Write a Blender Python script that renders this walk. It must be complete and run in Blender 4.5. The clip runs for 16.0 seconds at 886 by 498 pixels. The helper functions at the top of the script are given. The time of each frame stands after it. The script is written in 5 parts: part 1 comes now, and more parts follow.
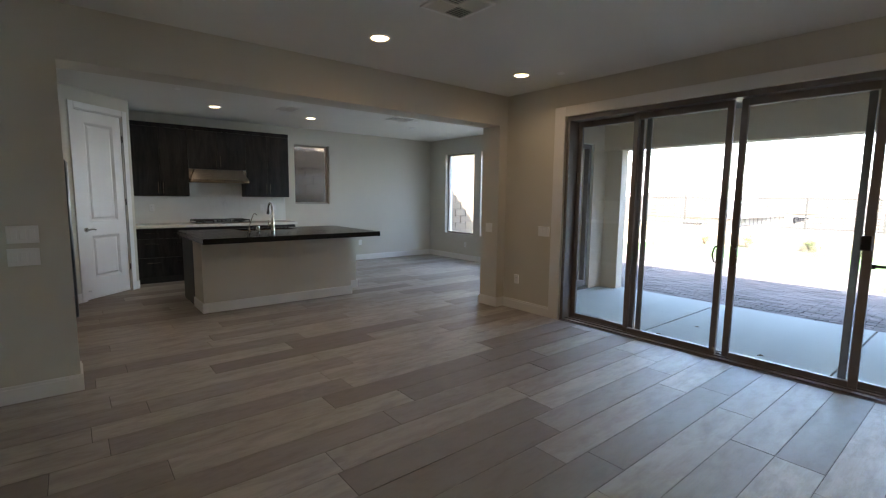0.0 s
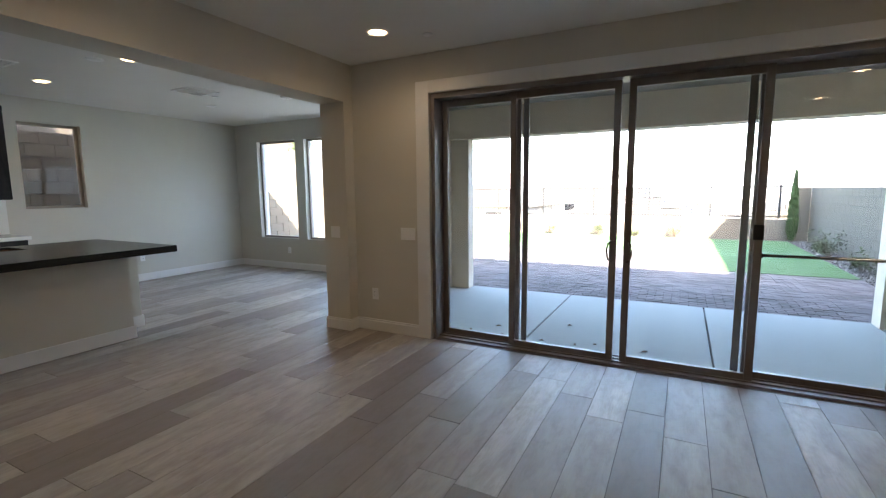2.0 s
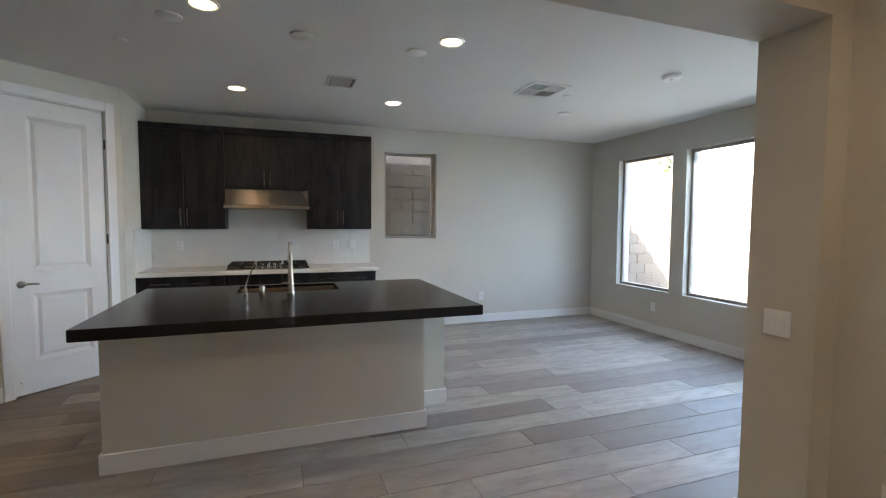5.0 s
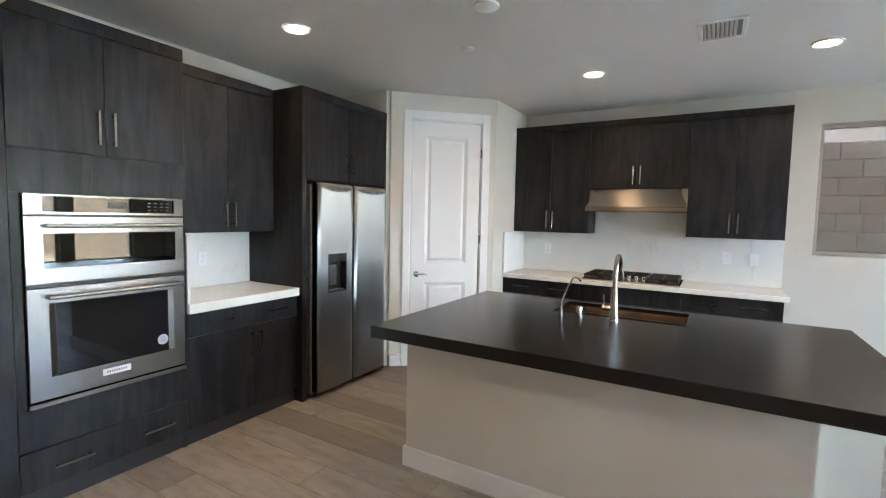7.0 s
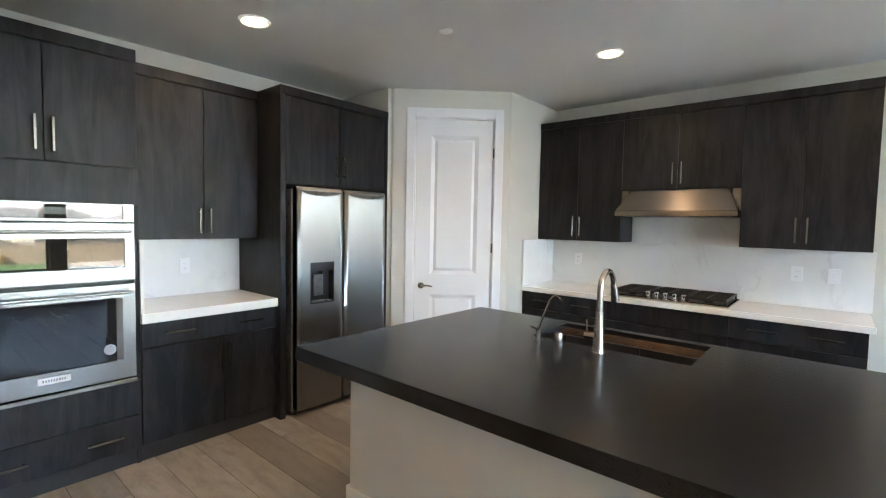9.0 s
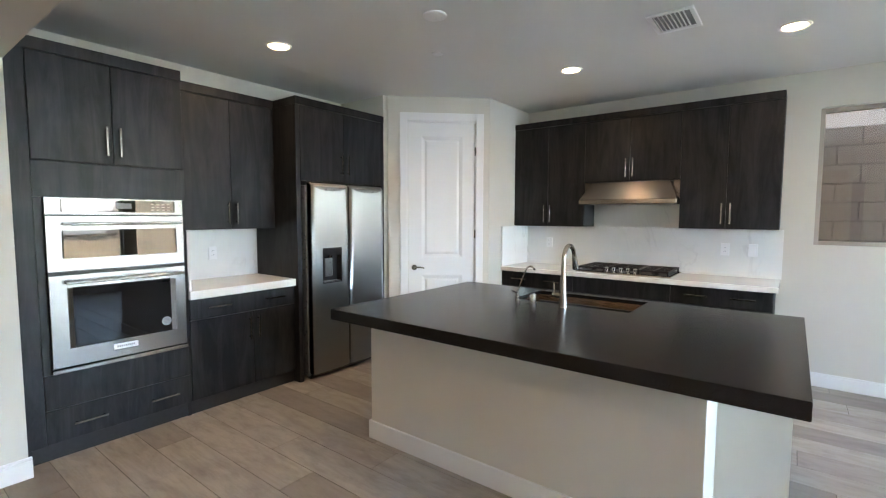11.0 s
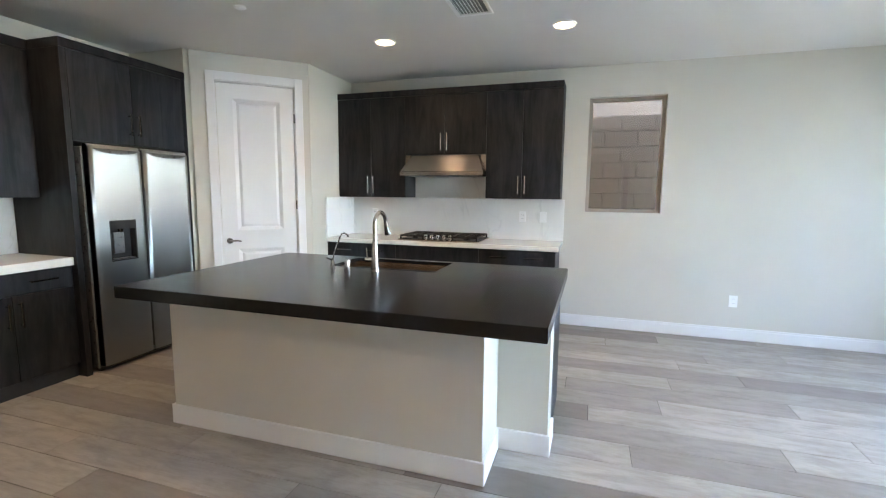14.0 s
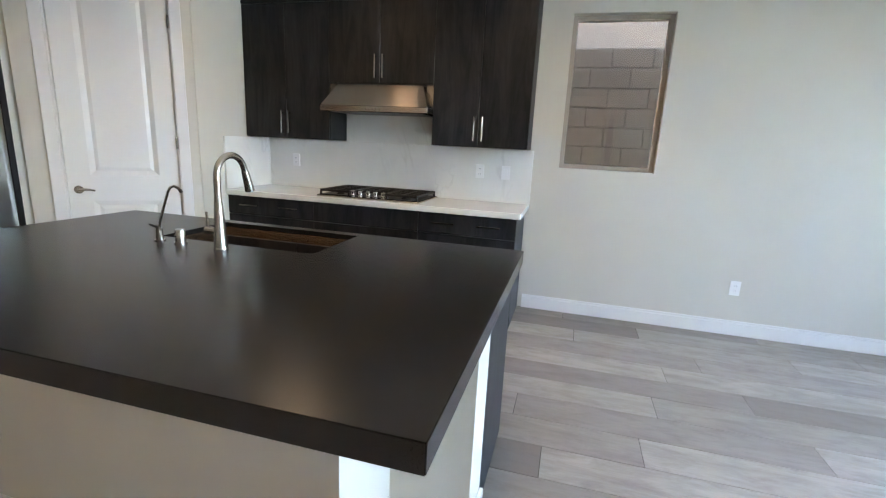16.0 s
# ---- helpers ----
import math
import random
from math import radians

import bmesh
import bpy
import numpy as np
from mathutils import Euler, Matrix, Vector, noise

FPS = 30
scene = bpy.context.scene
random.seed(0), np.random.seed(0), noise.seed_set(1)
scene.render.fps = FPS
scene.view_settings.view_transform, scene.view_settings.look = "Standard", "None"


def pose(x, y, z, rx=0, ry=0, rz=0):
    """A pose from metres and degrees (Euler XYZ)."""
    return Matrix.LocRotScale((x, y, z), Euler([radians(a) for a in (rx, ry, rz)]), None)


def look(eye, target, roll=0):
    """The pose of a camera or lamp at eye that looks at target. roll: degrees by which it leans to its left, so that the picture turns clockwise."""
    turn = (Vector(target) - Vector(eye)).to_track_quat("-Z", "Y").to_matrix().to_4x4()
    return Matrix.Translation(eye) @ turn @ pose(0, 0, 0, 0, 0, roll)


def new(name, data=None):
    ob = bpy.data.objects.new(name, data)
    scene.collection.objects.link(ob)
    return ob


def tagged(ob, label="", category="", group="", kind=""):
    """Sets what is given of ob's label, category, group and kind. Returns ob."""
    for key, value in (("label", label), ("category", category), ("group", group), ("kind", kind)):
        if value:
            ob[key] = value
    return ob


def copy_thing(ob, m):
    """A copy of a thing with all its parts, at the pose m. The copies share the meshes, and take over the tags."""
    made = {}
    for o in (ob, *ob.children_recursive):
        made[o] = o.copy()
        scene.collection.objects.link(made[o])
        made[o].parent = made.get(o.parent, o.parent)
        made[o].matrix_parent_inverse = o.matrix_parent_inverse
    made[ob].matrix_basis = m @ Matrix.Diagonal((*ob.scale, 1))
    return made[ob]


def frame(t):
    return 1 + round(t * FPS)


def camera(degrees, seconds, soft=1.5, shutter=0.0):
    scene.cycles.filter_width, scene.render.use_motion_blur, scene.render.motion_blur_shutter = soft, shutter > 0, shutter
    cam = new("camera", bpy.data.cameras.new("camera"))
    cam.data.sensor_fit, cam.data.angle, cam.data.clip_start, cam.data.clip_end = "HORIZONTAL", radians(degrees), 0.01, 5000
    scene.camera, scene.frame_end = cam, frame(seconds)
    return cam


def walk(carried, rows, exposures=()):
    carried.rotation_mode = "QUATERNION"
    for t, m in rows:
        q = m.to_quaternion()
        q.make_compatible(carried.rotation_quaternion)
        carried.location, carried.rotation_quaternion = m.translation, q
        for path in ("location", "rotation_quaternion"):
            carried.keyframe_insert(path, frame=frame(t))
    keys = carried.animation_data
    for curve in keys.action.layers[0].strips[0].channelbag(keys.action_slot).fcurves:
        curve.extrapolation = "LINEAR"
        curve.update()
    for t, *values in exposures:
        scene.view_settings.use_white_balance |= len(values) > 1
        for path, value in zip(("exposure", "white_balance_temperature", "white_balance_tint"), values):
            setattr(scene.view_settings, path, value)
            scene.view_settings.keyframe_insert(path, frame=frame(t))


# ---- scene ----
cam = camera(88.0, 16.0, soft=1.2)
PATH = [
    (0, (-0.046, 0.126, 1.441), (1.207, 1.668, 1.211), 0.7),
    (0.5, (0.049, 0.325, 1.443), (1.451, 1.733, 1.216), 0.6),
    (1, (0.197, 0.598, 1.452), (1.753, 1.836, 1.236), 0.2),
    (1.5, (0.349, 0.925, 1.449), (2.028, 1.987, 1.215), -0.4),
    (2, (0.536, 1.257, 1.449), (2.295, 2.173, 1.197), -0.5),
    (2.5, (0.804, 1.54, 1.436), (2.582, 2.424, 1.197), -0.5),
    (3, (1.039, 1.841, 1.454), (2.711, 2.912, 1.212), -0.9),
    (3.2, (1.114, 1.994, 1.453), (2.725, 3.156, 1.217), -0.8),
    (5.3, (2.193, 3.138, 1.484), (2.617, 5.087, 1.349), 0.1),
    (5.5, (2.227, 3.221, 1.482), (2.465, 5.201, 1.334), -0.2),
    (6, (2.42, 3.477, 1.499), (2.147, 5.454, 1.367), 0.3),
    (6.5, (2.511, 3.678, 1.495), (1.819, 5.551, 1.371), -0.1),
    (7, (2.688, 3.866, 1.526), (1.678, 5.586, 1.387), 1.2),
    (7.5, (2.75, 4.093, 1.499), (1.617, 5.736, 1.365), 0.9),
    (8, (2.781, 4.331, 1.504), (1.543, 5.898, 1.391), 1.0),
    (8.5, (2.923, 4.529, 1.529), (1.636, 6.056, 1.416), 1.3),
    (9, (3.033, 4.616, 1.527), (1.737, 6.135, 1.414), 1.1),
    (11.3, (3.344, 3.893, 1.496), (2.17, 5.505, 1.339), 0.0),
    (11.5, (3.327, 3.812, 1.504), (2.185, 5.446, 1.339), 0.0),
    (12, (3.278, 3.587, 1.493), (2.221, 5.276, 1.313), -0.1),
    (12.5, (3.283, 3.518, 1.487), (2.332, 5.267, 1.301), 0.1),
    (13, (3.397, 3.606, 1.489), (2.551, 5.409, 1.3), 0.3),
    (13.5, (3.552, 3.78, 1.48), (2.817, 5.628, 1.276), 0.5),
    (14, (3.548, 4.032, 1.447), (2.939, 5.921, 1.2), 0.5),
    (14.5, (3.549, 4.289, 1.428), (3.037, 6.197, 1.118), 0.7),
    (15, (3.622, 4.588, 1.401), (3.145, 6.489, 1.002), 1.0),
    (15.5, (3.649, 4.868, 1.381), (3.159, 6.753, 0.927), 1.6),
    (16, (3.587, 5.185, 1.394), (3.082, 7.069, 0.949), 2.8),
]
walk(cam, [(t, look(eye, target, roll)) for t, eye, target, roll in PATH],
     [(0.0, 4.76), (2.0, 4.88), (2.6, 4.8), (3.2, 4.5), (5.5, 5.56), (6.1, 5.74), (7.0, 6.2), (9.0, 6.15), (12.5, 6.18), (14.0, 6.16), (16.0, 5.95)])


# ---- world, sun, lamps' power ----
SUN_DIR = Vector((-0.87, -0.75, 1.0)).normalized()
world = bpy.data.worlds.new("world")
scene.world = world
world.use_nodes = True
sky = world.node_tree.nodes.new("ShaderNodeTexSky")
sky.sky_type = "NISHITA"
sky.sun_disc = False
sky.sun_elevation = math.asin(SUN_DIR.z)
sky.sun_rotation = math.atan2(SUN_DIR.x, SUN_DIR.y)
sky.dust_density = 2.0
world.node_tree.nodes["Background"].inputs[1].default_value = 0.15
world.node_tree.links.new(sky.outputs[0], world.node_tree.nodes["Background"].inputs[0])
sun = new("sun", bpy.data.lights.new("sun", "SUN"))
sun.data.energy = 4.2
sun.data.angle = radians(0.6)
sun.data.color = (1.0, 0.94, 0.86)
sun.matrix_world = look(SUN_DIR * 50, (0, 0, 0))
CAN_WATTS = 0.062
CAN_COLOR = (1.0, 0.74, 0.49)
# added area lamps outside two of the nook's windows, boosting the open sky's light
for ly in (6.90, 5.72):
    opening = new("sky_fill_lamp", bpy.data.lights.new("sky_fill_lamp", "AREA"))
    opening.data.shape, opening.data.size, opening.data.size_y = "RECTANGLE", 0.90, 1.70
    opening.data.energy, opening.data.color = 0.40, (0.76, 0.895, 1.0)
    opening.matrix_world = pose(7.30, ly, 1.78, 53, 0, 90)


# ---- materials ----
def mat_new(name):
    m = bpy.data.materials.new(name)
    m.use_nodes = True
    nt = m.node_tree
    return m, nt, nt.nodes["Principled BSDF"]


def nd(nt, kind, **vals):
    n = nt.nodes.new(kind)
    for k, v in vals.items():
        n.inputs[k].default_value = v
    return n


def coords(nt, scale=(1, 1, 1), kind="Object"):
    tc = nt.nodes.new("ShaderNodeTexCoord")
    mp = nt.nodes.new("ShaderNodeMapping")
    mp.inputs["Scale"].default_value = scale
    nt.links.new(tc.outputs[kind], mp.inputs["Vector"])
    return mp.outputs[0]


def mixcol(nt, fac, a, b):
    n = nt.nodes.new("ShaderNodeMix")
    n.data_type = "RGBA"
    for sock, v in ((n.inputs[0], fac), (n.inputs[6], a), (n.inputs[7], b)):
        if isinstance(v, (int, float)):
            sock.default_value = v
        elif isinstance(v, tuple):
            sock.default_value = (*v, 1)
        else:
            nt.links.new(v, sock)
    return n.outputs[2]


def ramp(nt, fac, lo, hi, a=0.0, b=1.0):
    n = nt.nodes.new("ShaderNodeMapRange")
    n.inputs[1].default_value, n.inputs[2].default_value = lo, hi
    n.inputs[3].default_value, n.inputs[4].default_value = a, b
    nt.links.new(fac, n.inputs[0])
    return n.outputs[0]


def bump(nt, height, strength, dist, target):
    b = nt.nodes.new("ShaderNodeBump")
    b.inputs["Strength"].default_value = strength
    b.inputs["Distance"].default_value = dist
    nt.links.new(height, b.inputs["Height"])
    nt.links.new(b.outputs[0], target.inputs["Normal"])


def noise_tex(nt, vec, scale, detail=4.0, rough=0.55, dist=0.0):
    n = nd(nt, "ShaderNodeTexNoise", Scale=scale, Detail=detail, Roughness=rough, Distortion=dist)
    nt.links.new(vec, n.inputs["Vector"])
    return n.outputs[0]


def paint(name, col, rough, spread=0.06, tex=260.0, relief=0.12):
    """Matte wall or trim paint with roller texture and faint blotches."""
    m, nt, bs = mat_new(name)
    v = coords(nt)
    big = noise_tex(nt, v, 1.7, 3)
    dark = tuple(c * (1 - spread) for c in col)
    light = tuple(min(1, c * (1 + spread * 0.5)) for c in col)
    nt.links.new(mixcol(nt, big, dark, light), bs.inputs["Base Color"])
    bs.inputs["Roughness"].default_value = rough
    if relief:
        bump(nt, noise_tex(nt, v, tex, 2), relief, 0.002, bs)
    return m


def plain(name, col, rough, metal=0.0, spread=0.15, scale=30.0):
    m, nt, bs = mat_new(name)
    n = noise_tex(nt, coords(nt), scale, 3)
    nt.links.new(mixcol(nt, n, tuple(c * (1 - spread) for c in col), tuple(min(1, c * (1 + spread)) for c in col)), bs.inputs["Base Color"])
    nt.links.new(ramp(nt, n, 0.3, 0.7, rough * 0.85, min(1, rough * 1.15)), bs.inputs["Roughness"])
    bs.inputs["Metallic"].default_value = metal
    return m


def brushed(name, col, rough, stretch, aniso=0.0, along=(0, 0, 1)):
    """Brushed metal; stretch: grain frequency along each axis; aniso: how far the gloss is drawn out in the direction along."""
    m, nt, bs = mat_new(name)
    g = noise_tex(nt, coords(nt, stretch), 1.0, 3, 0.6)
    big = noise_tex(nt, coords(nt), 3.0, 2)
    nt.links.new(mixcol(nt, g, tuple(c * 0.98 for c in col), col), bs.inputs["Base Color"])
    add = nt.nodes.new("ShaderNodeMath")
    nt.links.new(ramp(nt, g, 0.3, 0.7, rough * 0.98, rough * 1.02), add.inputs[0])
    nt.links.new(ramp(nt, big, 0.3, 0.7, -0.004, 0.006), add.inputs[1])
    nt.links.new(add.outputs[0], bs.inputs["Roughness"])
    bs.inputs["Metallic"].default_value = 1.0
    if aniso:
        tg = nd(nt, "ShaderNodeCombineXYZ", X=along[0], Y=along[1], Z=along[2])
        nt.links.new(tg.outputs[0], bs.inputs["Tangent"])
        bs.inputs["Anisotropic"].default_value = aniso
    else:
        bump(nt, g, 0.03, 0.001, bs)
    return m


def cabinet_wood(name):
    """Charcoal wood-grain laminate, grain upright, each panel cut from another place."""
    m, nt, bs = mat_new(name)
    tc = nt.nodes.new("ShaderNodeTexCoord")
    info = nt.nodes.new("ShaderNodeObjectInfo")
    off = nd(nt, "ShaderNodeVectorMath")
    off.operation = "MULTIPLY_ADD"
    comb = nt.nodes.new("ShaderNodeCombineXYZ")
    for k in range(3):
        nt.links.new(info.outputs["Random"], comb.inputs[k])
    nt.links.new(comb.outputs[0], off.inputs[0])
    off.inputs[1].default_value = (7.3, 11.9, 5.1)
    nt.links.new(tc.outputs["Object"], off.inputs[2])
    mp = nt.nodes.new("ShaderNodeMapping")
    mp.inputs["Scale"].default_value = (7.0, 7.0, 0.85)
    nt.links.new(off.outputs[0], mp.inputs["Vector"])
    broad = noise_tex(nt, mp.outputs[0], 1.5, 7, 0.66, 0.9)
    mp4 = nt.nodes.new("ShaderNodeMapping")
    mp4.inputs["Scale"].default_value = (1.0, 1.0, 0.45)
    nt.links.new(off.outputs[0], mp4.inputs["Vector"])
    patches = noise_tex(nt, mp4.outputs[0], 4.2, 4, 0.6, 0.5)
    mp2 = nt.nodes.new("ShaderNodeMapping")
    mp2.inputs["Scale"].default_value = (70.0, 70.0, 1.6)
    nt.links.new(off.outputs[0], mp2.inputs["Vector"])
    fine = noise_tex(nt, mp2.outputs[0], 1.0, 3, 0.6)
    grain = nt.nodes.new("ShaderNodeMath")
    grain.operation = "MULTIPLY_ADD"
    nt.links.new(patches, grain.inputs[0])
    grain.inputs[1].default_value = 0.62
    nt.links.new(ramp(nt, broad, 0.0, 1.0, -0.31, 0.69), grain.inputs[2])
    base = mixcol(nt, ramp(nt, grain.outputs[0], 0.38, 0.66), (0.0062, 0.0065, 0.0078), (0.0262, 0.0260, 0.0282))
    col = mixcol(nt, ramp(nt, fine, 0.42, 0.68, 0.0, 0.38), base, (0.0115, 0.0119, 0.0145))
    nt.links.new(col, bs.inputs["Base Color"])
    bs.inputs["Roughness"].default_value = 0.46
    bs.inputs["Specular IOR Level"].default_value = 0.30
    bump(nt, fine, 0.10, 0.0008, bs)
    return m


def plank_tile(name):
    """Wood-look porcelain plank: greige, every plank its own shade."""
    m, nt, bs = mat_new(name)
    tc = nt.nodes.new("ShaderNodeTexCoord")
    info = nt.nodes.new("ShaderNodeObjectInfo")
    off = nt.nodes.new("ShaderNodeVectorMath")
    off.operation = "MULTIPLY_ADD"
    comb = nt.nodes.new("ShaderNodeCombineXYZ")
    geo = nt.nodes.new("ShaderNodeNewGeometry")
    addr = nt.nodes.new("ShaderNodeMath")
    nt.links.new(info.outputs["Random"], addr.inputs[0])
    nt.links.new(geo.outputs["Random Per Island"], addr.inputs[1])
    rnd = nt.nodes.new("ShaderNodeMath")
    rnd.operation = "FRACT"
    nt.links.new(addr.outputs[0], rnd.inputs[0])
    for k in range(3):
        nt.links.new(rnd.outputs[0], comb.inputs[k])
    nt.links.new(comb.outputs[0], off.inputs[0])
    off.inputs[1].default_value = (17.3, 21.9, 9.1)
    nt.links.new(tc.outputs["Object"], off.inputs[2])
    mp = nt.nodes.new("ShaderNodeMapping")
    mp.inputs["Scale"].default_value = (1.1, 5.0, 1.0)
    nt.links.new(off.outputs[0], mp.inputs["Vector"])
    broad = noise_tex(nt, mp.outputs[0], 1.6, 5, 0.6, 0.8)
    mp2 = nt.nodes.new("ShaderNodeMapping")
    mp2.inputs["Scale"].default_value = (5.0, 130.0, 1.0)
    nt.links.new(off.outputs[0], mp2.inputs["Vector"])
    fine = noise_tex(nt, mp2.outputs[0], 1.0, 4, 0.65)
    mp3 = nt.nodes.new("ShaderNodeMapping")
    mp3.inputs["Scale"].default_value = (3.2, 9.0, 1.0)
    nt.links.new(off.outputs[0], mp3.inputs["Vector"])
    cloud = noise_tex(nt, mp3.outputs[0], 1.7, 6, 0.68, 0.4)
    shade = mixcol(nt, ramp(nt, rnd.outputs[0], 0.12, 0.75), (0.238, 0.208, 0.183), (0.450, 0.410, 0.367))
    streak = mixcol(nt, ramp(nt, broad, 0.40, 0.72, 0.0, 0.55), shade, (0.225, 0.193, 0.167))
    smudge = mixcol(nt, ramp(nt, cloud, 0.46, 0.72, 0.0, 0.42), streak, (0.185, 0.162, 0.142))
    col = mixcol(nt, ramp(nt, fine, 0.45, 0.75, 0.0, 0.18), smudge, (0.20, 0.18, 0.16))
    nt.links.new(col, bs.inputs["Base Color"])
    nt.links.new(ramp(nt, cloud, 0.3, 0.7, 0.44, 0.58), bs.inputs["Roughness"])
    bs.inputs["Specular IOR Level"].default_value = 0.40
    h = nt.nodes.new("ShaderNodeMath")
    nt.links.new(broad, h.inputs[0])
    nt.links.new(fine, h.inputs[1])
    bump(nt, h.outputs[0], 0.12, 0.0014, bs)
    return m


def quartz_white(name, veins):
    m, nt, bs = mat_new(name)
    v = coords(nt)
    soft = noise_tex(nt, v, 2.2, 4)
    col = mixcol(nt, ramp(nt, soft, 0.35, 0.7), (0.86, 0.855, 0.815), (0.80, 0.795, 0.755))
    if veins:
        mp = coords(nt, (1.1, 1.1, 0.75))
        w = noise_tex(nt, mp, 1.1, 5, 0.55, 1.2)
        sub = nt.nodes.new("ShaderNodeMath")
        sub.operation = "SUBTRACT"
        nt.links.new(w, sub.inputs[0])
        sub.inputs[1].default_value = 0.5
        ab = nt.nodes.new("ShaderNodeMath")
        ab.operation = "ABSOLUTE"
        nt.links.new(sub.outputs[0], ab.inputs[0])
        patchy = noise_tex(nt, v, 1.9, 2)
        line = ramp(nt, ab.outputs[0], 0.0, 0.016, 0.26, 0.0)
        mul = nt.nodes.new("ShaderNodeMath")
        mul.operation = "MULTIPLY"
        nt.links.new(line, mul.inputs[0])
        nt.links.new(ramp(nt, patchy, 0.45, 0.6), mul.inputs[1])
        col = mixcol(nt, mul.outputs[0], col, (0.47, 0.455, 0.43))
    nt.links.new(col, bs.inputs["Base Color"])
    bs.inputs["Roughness"].default_value = 0.16
    return m


def quartz_black(name):
    m, nt, bs = mat_new(name)
    v = coords(nt)
    g = noise_tex(nt, v, 420.0, 2)
    nt.links.new(mixcol(nt, g, (0.0080, 0.0080, 0.0088), (0.0170, 0.0168, 0.0175)), bs.inputs["Base Color"])
    bs.inputs["Roughness"].default_value = 0.26
    bs.inputs["Specular IOR Level"].default_value = 0.42
    bump(nt, g, 0.05, 0.0005, bs)
    return m


def stucco(name, col):
    m, nt, bs = mat_new(name)
    v = coords(nt)
    n = noise_tex(nt, v, 90.0, 5, 0.7)
    b = noise_tex(nt, v, 0.8, 4)
    nt.links.new(mixcol(nt, b, tuple(c * 0.88 for c in col), col), bs.inputs["Base Color"])
    bs.inputs["Roughness"].default_value = 0.92
    bump(nt, n, 0.5, 0.006, bs)
    return m


def masonry(name, col, var=0.25, rough=0.9):
    """Single blocks, pavers and stones: each with its own shade and a grainy face."""
    m, nt, bs = mat_new(name)
    info = nt.nodes.new("ShaderNodeObjectInfo")
    geo = nt.nodes.new("ShaderNodeNewGeometry")
    addr = nt.nodes.new("ShaderNodeMath")
    nt.links.new(info.outputs["Random"], addr.inputs[0])
    nt.links.new(geo.outputs["Random Per Island"], addr.inputs[1])
    rnd = nt.nodes.new("ShaderNodeMath")
    rnd.operation = "FRACT"
    nt.links.new(addr.outputs[0], rnd.inputs[0])
    v = coords(nt)
    g = noise_tex(nt, v, 120.0, 4, 0.7)
    shade = mixcol(nt, rnd.outputs[0], tuple(c * (1 - var) for c in col), tuple(c * (1 + var * 0.6) for c in col))
    nt.links.new(mixcol(nt, ramp(nt, g, 0.4, 0.75, 0, 0.4), shade, tuple(c * 0.6 for c in col)), bs.inputs["Base Color"])
    bs.inputs["Roughness"].default_value = rough
    bs.inputs["Specular IOR Level"].default_value = 0.15
    bump(nt, g, 0.4, 0.003, bs)
    return m


def ground_mat(name, a, b, scale, relief=0.5, dist=0.01):
    m, nt, bs = mat_new(name)
    v = coords(nt)
    fine = noise_tex(nt, v, scale, 5, 0.7)
    big = noise_tex(nt, v, 0.7, 4)
    mixf = nt.nodes.new("ShaderNodeMath")
    mixf.operation = "MULTIPLY_ADD"
    nt.links.new(fine, mixf.inputs[0])
    mixf.inputs[1].default_value = 0.7
    nt.links.new(ramp(nt, big, 0.3, 0.7, 0, 0.3), mixf.inputs[2])
    nt.links.new(mixcol(nt, mixf.outputs[0], a, b), bs.inputs["Base Color"])
    bs.inputs["Roughness"].default_value = 0.95
    bs.inputs["Specular IOR Level"].default_value = 0.2
    bump(nt, fine, relief, dist, bs)
    return m


def glass(name, tint=(1, 1, 1)):
    m, nt, bs = mat_new(name)
    bs.inputs["Base Color"].default_value = (*tint, 1)
    bs.inputs["Roughness"].default_value = 0.0
    bs.inputs["IOR"].default_value = 1.5
    bs.inputs["Transmission Weight"].default_value = 1.0
    return m


def glow(name, col, strength):
    m, nt, bs = mat_new(name)
    bs.inputs["Base Color"].default_value = (0.8, 0.8, 0.78, 1)
    bs.inputs["Emission Color"].default_value = (*col, 1)
    bs.inputs["Emission Strength"].default_value = strength
    return m


WALL = paint("greige_wall_paint", (0.635, 0.605, 0.53), 0.75)
CEIL = paint("ceiling_paint", (0.78, 0.77, 0.735), 0.85, 0.04, 120.0, 0.3)
TRIM = paint("white_trim_paint", (0.80, 0.79, 0.77), 0.42, 0.03, 60.0, 0.03)
DOORW = paint("white_door_paint", (0.80, 0.79, 0.765), 0.38, 0.03, 60.0, 0.03)
WOOD = cabinet_wood("charcoal_laminate")
WOODIN = plain("cabinet_interior_edge", (0.020, 0.019, 0.020), 0.6)
TILE = plank_tile("plank_tile")
GROUT = plain("grout", (0.10, 0.089, 0.078), 0.95, 0, 0.2, 60)
QBLACK = quartz_black("black_quartz")
QWHITE = quartz_white("white_quartz", False)
QMARBLE = quartz_white("veined_quartz", True)
STEEL_H = brushed("brushed_steel", (0.245, 0.244, 0.242), 0.25, (3, 3, 60), 0.5)
STEEL_F = brushed("fridge_steel", (0.255, 0.26, 0.265), 0.36, (1, 1, 1), 1.0, (0, 1, 0))
# grey steel for hood and cooktop, with the warm room light mixed into its colour
STEEL_WARM = brushed("warm_tinted_steel", (0.40, 0.345, 0.30), 0.25, (2, 200, 200), 0.9)
NICKEL = brushed("brushed_nickel", (0.46, 0.425, 0.385), 0.24, (150, 150, 150))
CHROME = plain("chrome", (0.75, 0.74, 0.72), 0.08, 1.0, 0.03)
HANDLE = plain("satin_handle", (0.205, 0.198, 0.190), 0.24, 1.0, 0.05)
